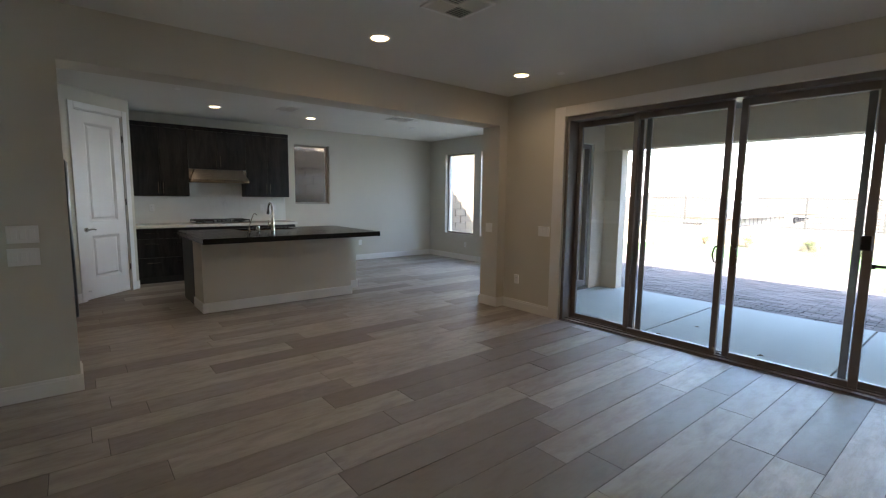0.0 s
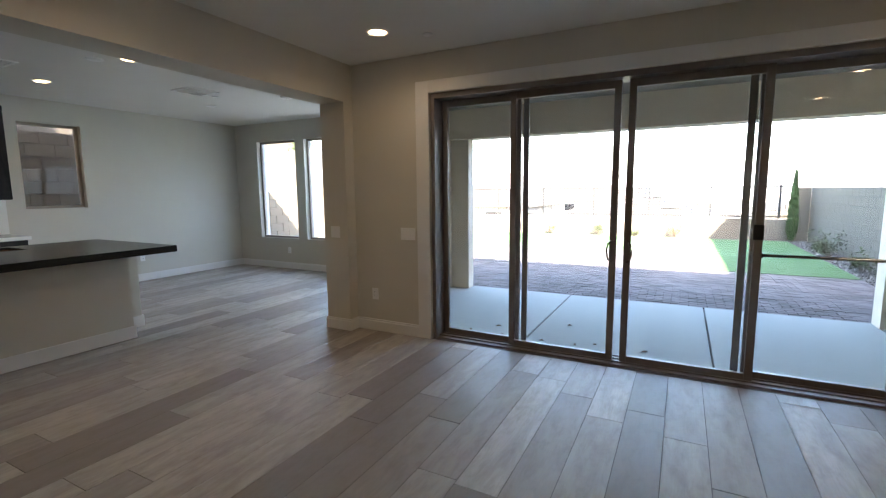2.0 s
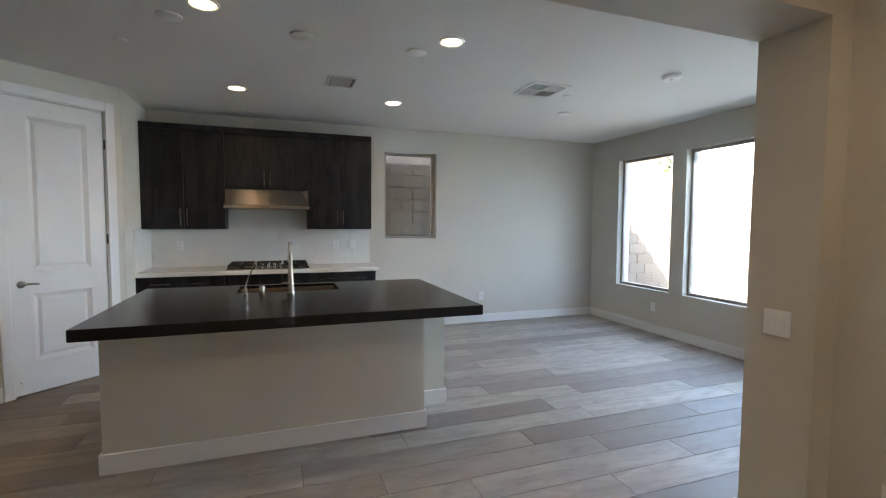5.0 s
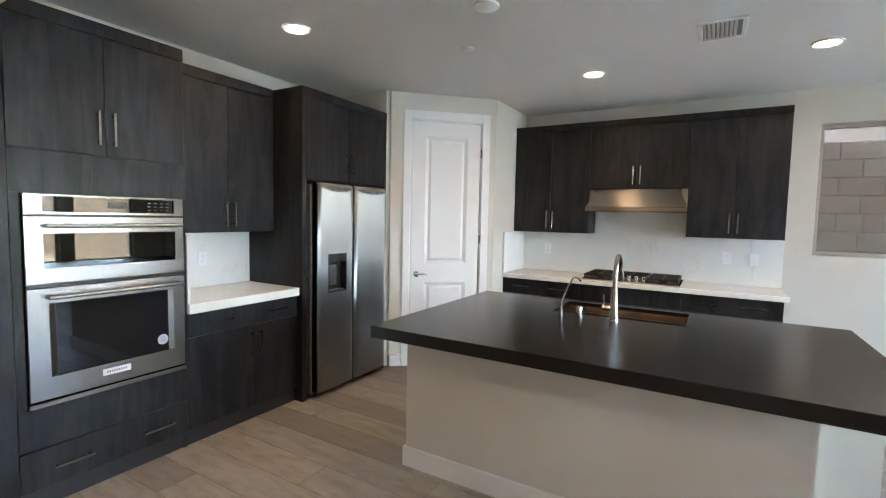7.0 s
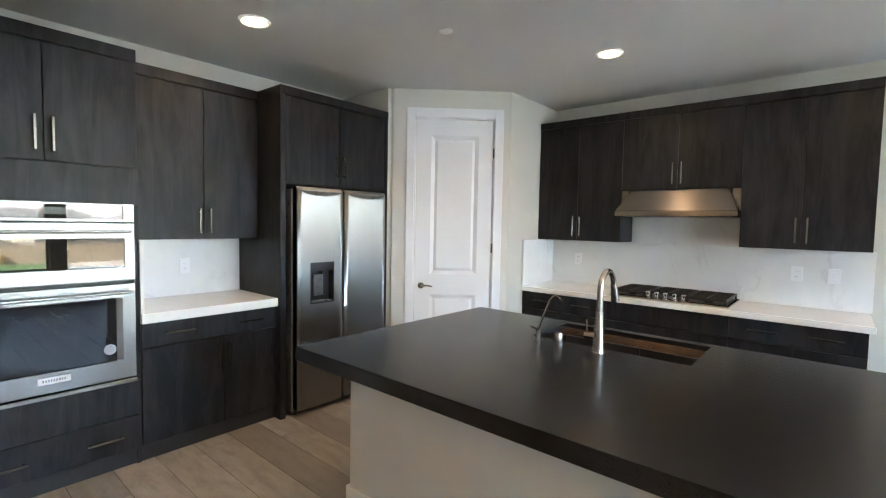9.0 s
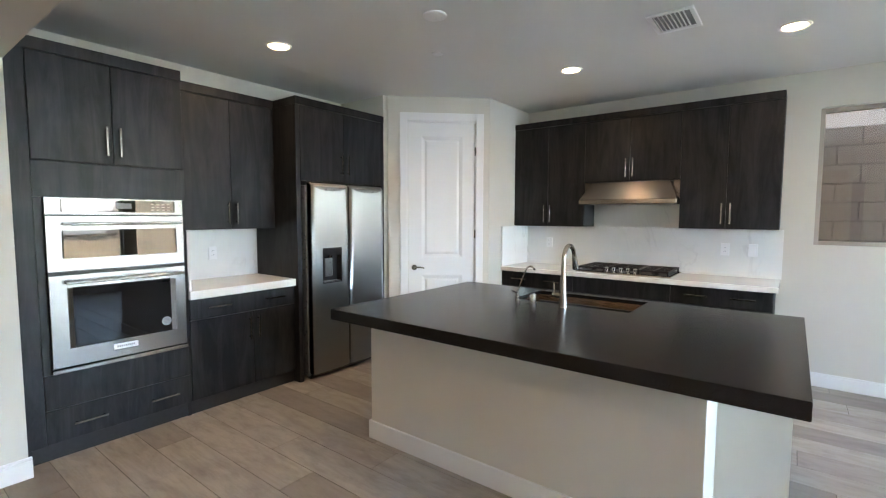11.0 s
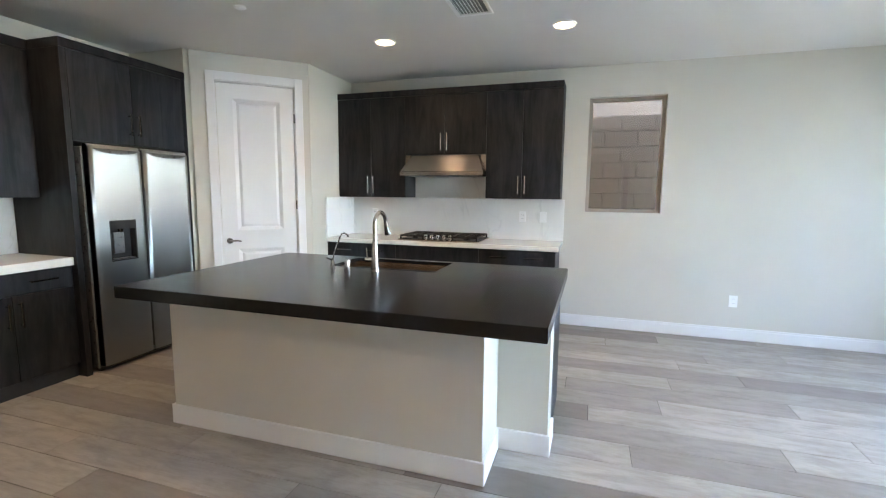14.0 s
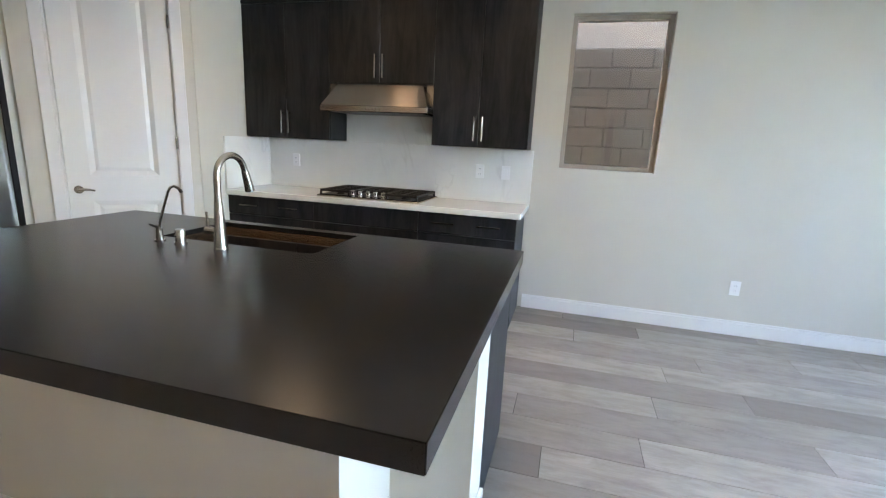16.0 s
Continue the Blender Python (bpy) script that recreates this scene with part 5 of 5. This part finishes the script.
def stones(area, count, name, label, r0=0.012, r1=0.035):
    bm = bmesh.new()
    for _ in range(count):
        x0, x1, y0, y1 = area[rs.randrange(len(area))]
        r = rs.uniform(r0, r1)
        m = Matrix.Translation((rs.uniform(x0, x1), rs.uniform(y0, y1), GZ - 0.05 + r * 0.4)) @ Euler((rs.random() * 6, rs.random() * 6, rs.random() * 6)).to_matrix().to_4x4() @ Matrix.Diagonal((r, r * rs.uniform(0.6, 1), r * rs.uniform(0.5, 0.8), 1))
        vs = [bm.verts.new(m @ Vector(v)) for v in ((1, 0, 0), (-1, 0, 0), (0, 1, 0), (0, -1, 0), (0, 0, 1), (0, 0, -1))]
        for a, b, c in ((0, 2, 4), (2, 1, 4), (1, 3, 4), (3, 0, 4), (2, 0, 5), (1, 2, 5), (3, 1, 5), (0, 3, 5)):
            bm.faces.new((vs[a], vs[b], vs[c]))
    return tagged(part(name, bm, STONE), label, "gravel", "", "stuff")


stones([(7.2, 17.0, -1.98, -1.4), (9.5, 17.0, -1.98, -1.45), (16.3, 17.08, -1.98, 8.5)], 3500, "gravel_stones", "loose tan gravel stones in the planting beds")


def block_wall(name, x0, x1, y, z0, z1, thick, label, step=0.406, phase=0.0, axis="x", pieces=None):
    """A wall of concrete blocks in running bond with recessed joints. Returns the wall; pieces in the given stretch are single objects."""
    if axis == "x":
        core = B(x0, x1, y + 0.012, y + thick - 0.012, z0, z1 - 0.004)
    else:
        core = B(y + 0.012, y + thick - 0.012, x0, x1, z0, z1 - 0.004)
    w = structure(name, core, MORTAR, label, "wall")
    rest = bmesh.new()
    rows = int(round((z1 - z0) / 0.203))
    shared = {}
    for r in range(rows):
        zt = z1 - r * 0.203
        a = x0 + ((phase + (r % 2) * step / 2 - x0) % step) - step
        while a < x1:
            c0, c1 = max(a, x0), min(a + step, x1)
            a += step
            if c1 - c0 < 0.03:
                continue
            L = round(c1 - c0 - 0.009, 3)
            single = pieces and pieces[0] <= c0 and c1 <= pieces[1] and r < pieces[2]
            if single:
                if L not in shared:
                    b = B(0, L, 0, thick, -0.194, 0, bev=0.004) if axis == "x" else B(0, thick, 0, L, -0.194, 0, bev=0.004)
                    me = bpy.data.meshes.new("block")
                    b.to_mesh(me)
                    b.free()
                    me.materials.append(BLOCK)
                    shared[L] = me
                ob = new("block", shared[L])
                ob.parent = w
                ob.location = (c0 + 0.0045, y, zt) if axis == "x" else (y, c0 + 0.0045, zt)
            else:
                if axis == "x":
                    box(rest, c0 + 0.0045, c1 - 0.0045, y, y + thick, zt - 0.194, zt)
                else:
                    box(rest, y, y + thick, c0 + 0.0045, c1 - 0.0045, zt - 0.194, zt)
    rest_ob = part("blocks", rest, BLOCK, w)
    tagged(rest_ob, "", "", "", "stuff")
    return w


block_wall("block_wall_north", 0.0, 17.3, 10.62, GZ - 0.05, 2.46, 0.15, "tan concrete block wall along the side yard", 0.406, 3.875, "x", (2.6, 9.5, 11))
block_wall("block_wall_south", 5.0, 17.1, -2.15, GZ - 0.05, 1.45, 0.15, "tan concrete block wall along the lawn", 0.406, 0.1, "x", (9.0, 17.0, 8))
block_wall("block_wall_return", -2.0, -1.62, 17.1, GZ - 0.05, 1.45, 0.15, "tall tan block return at the end of the lawn wall", 0.406, 0.0, "y")
block_wall("block_wall_east", -1.62, 10.6, 17.1, GZ - 0.30, 0.52, 0.15, "low tan block wall under the iron fence", 0.406, 0.0, "y")

fence = thing("iron_fence", (17.18, 4.0, 0.52), "dark wrought-iron view fence on the low wall", "fence")
for y in [0.477 + 1.76 * k for k in range(-1, 6)]:
    part("post", B(17.155, 17.205, y - 0.025, y + 0.025, 0.52, 1.56, bev=0.003), FENCE, fence)
part("rail", B(17.168, 17.192, -1.6, 10.5, 1.462, 1.50), FENCE, fence)
part("rail", B(17.168, 17.192, -1.6, 10.5, 0.575, 0.612), FENCE, fence)
for k in range(int(12.1 / 0.115)):
    y = -1.55 + k * 0.115
    part("picket", B(17.174, 17.186, y - 0.006, y + 0.006, 0.612, 1.469), FENCE, fence)


def bush(x, y, r, h, mat, name, label, count=160):
    """A loose bush: twigs and many small leaves."""
    b = thing(name, (x, y, GZ - 0.05), label, "bush")
    tw = bmesh.new()
    lv = bmesh.new()
    for _ in range(max(8, count // 12)):
        a, q = rs.uniform(0, math.tau), rs.uniform(0.2, 1)
        tip = Vector((r * q * math.cos(a), r * q * math.sin(a), h * rs.uniform(0.45, 1.0)))
        tube(tw, [(0, 0, 0), tip * 0.5 + Vector((0, 0, 0.03)), tip], [0.006, 0.004, 0.002], 4)
        for _ in range(14):
            c = tip * rs.uniform(0.45, 1.08) + Vector((rs.gauss(0, r * 0.14), rs.gauss(0, r * 0.14), rs.gauss(0, h * 0.09)))
            c.z = max(0.015, c.z)
            u = Vector((rs.gauss(0, 1), rs.gauss(0, 1), rs.gauss(0, 1))).normalized()
            w = u.cross(Vector((rs.gauss(0, 1), rs.gauss(0, 1), rs.gauss(0, 1)))).normalized()
            s = rs.uniform(0.018, 0.042)
            lv.faces.new([lv.verts.new(c + d) for d in (u * s, w * s * 0.5, -u * s, -w * s * 0.5)])
    part("twigs", tw, BARK, b, "", True)
    part("foliage", lv, mat, b, "", True)
    return b


for x, y, r, h, m in ((16.85, 6.6, 0.16, 0.34, LEAFDRY), (16.8, 5.3, 0.2, 0.45, LEAFDRY), (16.8, 3.75, 0.32, 0.46, LEAF), (16.75, 2.62, 0.34, 0.26, LEAF), (16.8, 1.42, 0.3, 0.55, LEAFDRY),
                      (14.0, -1.68, 0.26, 0.40, LEAF), (13.4, -1.66, 0.34, 0.58, LEAF), (11.3, -1.68, 0.34, 0.40, LEAF), (9.9, -1.70, 0.32, 0.38, LEAF)):
    bush(x, y, r, h, m, "shrub", "small green desert shrub in the gravel bed" if m == LEAF else "small dry brownish shrub in the gravel bed", 260)
cy = thing("cypress_tree", (16.72, -1.55, GZ - 0.05), "slim upright Italian cypress beside the wall", "tree")
part("trunk", tube(bmesh.new(), [(0, 0, 0), (0.01, 0, 0.9), (0, 0.01, 1.75)], [0.04, 0.025, 0.008], 8), BARK, cy, "", True)
lv = bmesh.new()
for _ in range(2600):
    z = rs.uniform(0.08, 2.03)
    rr = 0.15 * min(1.0, z / 0.35) * (1 - (z / 2.07) ** 1.7) ** 0.9 * math.sqrt(rs.random()) + 0.01
    a = rs.uniform(0, math.tau)
    c = Vector((rr * math.cos(a), rr * math.sin(a), z))
    u = Vector((rs.gauss(0, 0.3), rs.gauss(0, 0.3), 1)).normalized()
    w = u.cross(Vector((rs.gauss(0, 1), rs.gauss(0, 1), 0.1))).normalized()
    s = rs.uniform(0.03, 0.07)
    lv.faces.new([lv.verts.new(c + d) for d in (-u * s, w * s * 0.3, u * s, -w * s * 0.3)])
part("crown", lv, CYPRESS, cy, "", True)
# a palm-like tuft past the side wall, seen through the nook windows
pl = thing("yard_tree", (10.9, 11.25, -3.0), "feathery green tree beyond the side wall", "tree")
part("trunk", tube(bmesh.new(), [(0, 0, 0), (0.05, 0, 2.5), (0, 0.05, 5.7)], [0.09, 0.06, 0.02], 8), BARK, pl, "", True)
lv = bmesh.new()
for _ in range(420):
    u = Vector((rs.gauss(0, 1), rs.gauss(0, 1), rs.gauss(0, 1))).normalized()
    c = Vector((0, 0, 5.80)) + Vector((u.x * 0.62, u.y * 0.40, u.z * 0.26)) * rs.random() ** 0.5 * rs.uniform(0.7, 1.15)
    w = u.cross(Vector((rs.gauss(0, 1), rs.gauss(0, 1), rs.gauss(0, 1)))).normalized()
    s = rs.uniform(0.03, 0.08)
    lv.faces.new([lv.verts.new(c + d) for d in (u * s, w * s * 0.4, -u * s, -w * s * 0.4)])
part("crown", lv, LEAF, pl, "", True)
for x, y in ((4.95, 3.22), (4.94, 2.86), (4.84, 2.82), (5.0, 2.74), (4.91, 2.44), (4.93, 2.12), (5.02, 1.94), (5.0, 1.50), (5.55, 2.3), (4.9, 0.7), (5.2, 3.0)):
    lf = bmesh.new()
    s = rs.uniform(0.026, 0.048)
    a = rs.uniform(0, math.tau)
    u, w = Vector((math.cos(a), math.sin(a), 0.15)), Vector((-math.sin(a), math.cos(a), 0))
    vs = [lf.verts.new(d) for d in (u * s, w * s * 0.45 + Vector((0, 0, 0.012)), -u * s, -w * s * 0.45 + Vector((0, 0, 0.010)))]
    lf.faces.new(vs)
    ob = part("dead_leaf", lf, LEAFDRY)
    ob.location = (x, y, GZ + 0.018)
    tagged(ob, "dry curled brown leaf on the patio slab", "leaf", "dead leaves")


# ---- neighbours and distance ----
def house(name, x, y, w, d, zb, eave, peak, label, solar=False, ridge="y"):
    h = thing(name, (x, y, zb), label, "house", "neighbouring houses")
    wl = part("wall", B(x - d / 2, x + d / 2, y - w / 2, y + w / 2, zb, eave), STUCCO_DARKENED, h)
    o = 0.5
    bm = bmesh.new()
    inset = d / 2 * 0.9
    base = [bm.verts.new(p) for p in ((x - d / 2 - o, y - w / 2 - o, eave - 0.05), (x + d / 2 + o, y - w / 2 - o, eave - 0.05), (x + d / 2 + o, y + w / 2 + o, eave - 0.05), (x - d / 2 - o, y + w / 2 + o, eave - 0.05))]
    r0, r1 = bm.verts.new((x, y - w / 2 + inset, peak)), bm.verts.new((x, y + w / 2 - inset, peak))
    bm.faces.new((base[0], base[1], r0))
    bm.faces.new((base[1], base[2], r1, r0))
    bm.faces.new((base[2], base[3], r1))
    bm.faces.new((base[3], base[0], r0, r1))
    bm.faces.new(base[::-1])
    bmesh.ops.recalc_face_normals(bm, faces=bm.faces)
    rf = part("roof", bm, ROOFTILE, h, "tan tile hip roof")
    # tile courses on the near slope
    bm = bmesh.new()
    n = 16
    for k in range(n):
        f = (k + 0.5) / n
        xx = x - d / 2 - o + f * (d / 2 + o)
        zz = eave - 0.05 + f * (peak - eave + 0.05)
        ins = f * (inset + o)
        box(bm, xx - 0.03, xx + 0.03, y - w / 2 - o + ins, y + w / 2 + o - ins, zz - 0.01, zz + 0.07)
    part("tile_course", bm, ROOFTILE, rf)
    for q in (-0.3, 0.0, 0.3):
        yy = y + q * w
        wi = part("window", B(x - d / 2 - 0.04, x - d / 2 + 0.02, yy - 0.8, yy + 0.8, eave - 1.5, eave - 0.35), TRIM, h)
        part("pane", B(x - d / 2 - 0.05, x - d / 2 - 0.041, yy - 0.72, yy + 0.72, eave - 1.42, eave - 0.43), OVENGLASS, wi)
    if solar:
        sl = Vector((d / 2 + o, 0, peak - eave + 0.05)).normalized()
        for row, (y0_, cnt) in enumerate(((-4.3, 2), (-3.0, 2), (-1.7, 2))):
            for c in range(cnt):
                p0 = Vector((x - d / 2 - o, 0, eave - 0.05)) + sl * (1.0 + row * 1.75)
                yy = y + y0_ + c * 1.05
                bm = bmesh.new()
                nrm = Vector((-sl.z, 0, sl.x)) * 0.12
                a, b = p0 + nrm, p0 + sl * 1.65 + nrm
                vs = [bm.verts.new(p) for p in ((a.x, yy, a.z), (b.x, yy, b.z), (b.x, yy + 1.0, b.z), (a.x, yy + 1.0, a.z))]
                ws = [bm.verts.new(Vector(v.co) - nrm * 0.3) for v in vs]
                bm.faces.new(vs)
                bm.faces.new(ws[::-1])
                for k in range(4):
                    bm.faces.new((vs[k], ws[k], ws[(k + 1) % 4], vs[(k + 1) % 4]))
                bmesh.ops.recalc_face_normals(bm, faces=bm.faces)
                first_line = len(bm.faces)
                for q in (0.02, 0.26, 0.5, 0.74, 0.98):
                    c = a.lerp(b, q) + nrm * 0.02
                    box(bm, c.x - 0.02, c.x + 0.02, yy, yy + 1.0, c.z - 0.008, c.z + 0.012)
                for q in (0.02, 0.35, 0.66, 0.98):
                    u0, u1 = a + nrm * 0.03, b + nrm * 0.03
                    bm.faces.new([bm.verts.new(p) for p in ((u0.x, yy + q - 0.015, u0.z), (u1.x, yy + q - 0.015, u1.z), (u1.x, yy + q + 0.015, u1.z), (u0.x, yy + q + 0.015, u0.z))])
                panel = part("solar_panel", bm, SOLAR, rf, "dark solar panel with pale cell lines")
                panel.data.materials.append(TRIM)
                for poly in panel.data.polygons[first_line:]:
                    poly.material_index = 1
    return h


house("neighbour_house", 38.0, 3.5, 13, 11, -3.0, -0.9, 1.55, "pale stucco house with a tan tile roof and solar panels", True)
house("neighbour_house", 41.0, 19.0, 14, 11, -3.0, 0.2, 1.9, "pale stucco house with a tan tile roof")
house("neighbour_house", 46.0, -12.0, 16, 11, -3.0, -0.4, 1.2, "pale stucco house with a tan tile roof")
house("neighbour_house", 66.0, 14.0, 18, 12, -3.0, 0.1, 2.3, "pale stucco house with a tan tile roof")
# invented house, its height set by where the lawn's shadow edge falls
shade_house = thing("neighbour_house", (8.0, -9.0, -0.1), "two-storey house shape added out of view to shade the lawn", "house", "neighbouring houses")
part("wall", B(0.0, 18.0, -12.0, -4.2, -0.1, 5.9), STUCCO_DARKENED, shade_house)
part("roof", prism(bmesh.new(), [(-12.6, 5.9), (-4.0, 5.9), (-8.3, 7.4)], "x", -0.5, 18.5), ROOFTILE, shade_house)
nb = thing("neighbour_house", (4.0, 16.0, -0.1), "tall stucco neighbouring house beyond the side wall", "house", "neighbouring houses")
part("wall", B(-3.0, 12.0, 12.6, 20.0, -0.1, 5.6), NEIGHBOUR, nb)
part("roof", prism(bmesh.new(), [(12.0, 5.6), (20.6, 5.6), (16.3, 7.6)], "x", -3.6, 12.6), ROOFTILE, nb)
bm = bmesh.new()
pts = []
n = 90
for k in range(n + 1):
    a = -math.pi * 0.75 + math.pi * 1.5 * k / n
    hgt = 16 + 16 * noise.noise(Vector((k * 0.21, 3.1, 0))) + 9 * noise.noise(Vector((k * 0.8, 7.7, 0)))
    pts.append((360 * math.cos(a), 240 * math.sin(a), max(4, hgt)))
lo = [bm.verts.new((x, y, -3.1)) for x, y, h in pts]
hi = [bm.verts.new((x * 1.12, y * 1.12, h)) for x, y, h in pts]
for k in range(n):
    bm.faces.new((lo[k], lo[k + 1], hi[k + 1], hi[k]))
structure("backdrop_hills", bm, HILL, "low bare desert hills in the distance", "hills")

# ---- floor planks ----
ROW0, PITCH, LEN = 6.975, 0.2275, 1.485
KNOWN = {0: 3.585, -1: 4.637, -2: 3.817, 1: 4.05, 2: 3.418, 3: 4.176, 4: 4.72, 5: 4.305, 6: 4.556, 7: 3.734, 8: 4.224,
         -5: 1.411, -6: 2.225, -7: 1.168, -8: 0.16, -19: 0.281, -20: 1.50, -21: 0.985, -24: 1.967, -18: 1.27, -16: -0.03}
rt = random.Random(11)
plank_mesh = {}
rest = bmesh.new()
count = 0
for k in range(10, -38, -1):
    ya, yb = ROW0 + k * PITCH, ROW0 + (k + 1) * PITCH
    ya, yb = max(ya, -1.3), min(yb, 9.18)
    if yb - ya < 0.02:
        continue
    xlo, xhi = (-0.78, 6.88) if ya > 4.45 else (-3.0, 4.37)
    joint = KNOWN.get(k, rt.uniform(0, LEN))
    x = xlo + ((joint - xlo) % LEN) - LEN
    while x < xhi:
        c0, c1 = max(x, xlo), min(x + LEN, xhi)
        x += LEN
        if c1 - c0 < 0.03:
            continue
        near = c1 > -0.6 and ya > 0.5 and not (c1 < -0.2 and ya > 4.6)
        if near and count < 300:
            key = (round(c1 - c0, 2), round(yb - ya, 3))
            if key not in plank_mesh:
                w, h = c1 - c0 - 0.0034, yb - ya - 0.0034
                b = bmesh.new()
                box(b, -w / 2, w / 2, -h / 2, h / 2, -0.004, 0.0, 0.0008)
                me = bpy.data.meshes.new("plank")
                b.to_mesh(me)
                b.free()
                me.materials.append(TILE)
                plank_mesh[key] = me
            ob = new("plank", plank_mesh[key])
            ob.parent = floor
            ob.location = ((c0 + c1) / 2, (ya + yb) / 2, 0.0)
            count += 1
        else:
            box(rest, c0 + 0.0017, c1 - 0.0017, ya + 0.0017, yb - 0.0017, -0.004, 0.0)
tagged(part("planks", rest, TILE, floor), "", "", "", "stuff")

# ---- pavers ----
pav = structure("paver_patio", box(B(7.08, 10.22, -1.40, 8.6, GZ - 0.2, GZ - 0.004), 10.22, 12.80, 1.43, 8.6, GZ - 0.2, GZ - 0.004), MORTAR, "reddish-brown paver patio in running bond", "patio")
rest = bmesh.new()
shared = None
count = 0
for r in range(0, 57):
    x0 = 7.08 + r * 0.1005
    lo, hi = (-1.40, 8.6) if x0 < 10.15 else (1.43, 8.6)
    y = lo - (0.105 if r % 2 else 0.0)
    while y < hi:
        a, b = max(y, lo), min(y + 0.21, hi)
        y += 0.21
        if b - a < 0.03:
            continue
        dz = rt.uniform(-0.002, 0.003)
        if b - a > 0.205 and r < 9 and -0.6 < a < 6.5 and count < 300:
            if shared is None:
                m_ = B(0, 0.095, 0, 0.205, -0.02, 0.008, bev=0.006)
                shared = bpy.data.meshes.new("paver")
                m_.to_mesh(shared)
                m_.free()
                shared.materials.append(PAVER)
            ob = new("paver", shared)
            ob.parent = pav
            ob.location = (x0 + 0.003, a + 0.0025, GZ + dz)
            count += 1
        else:
            box(rest, x0 + 0.003, x0 + 0.098, a + 0.0025, b - 0.0025, GZ - 0.02, GZ + 0.008 + dz)
tagged(part("pavers", rest, PAVER, pav), "", "", "", "stuff")
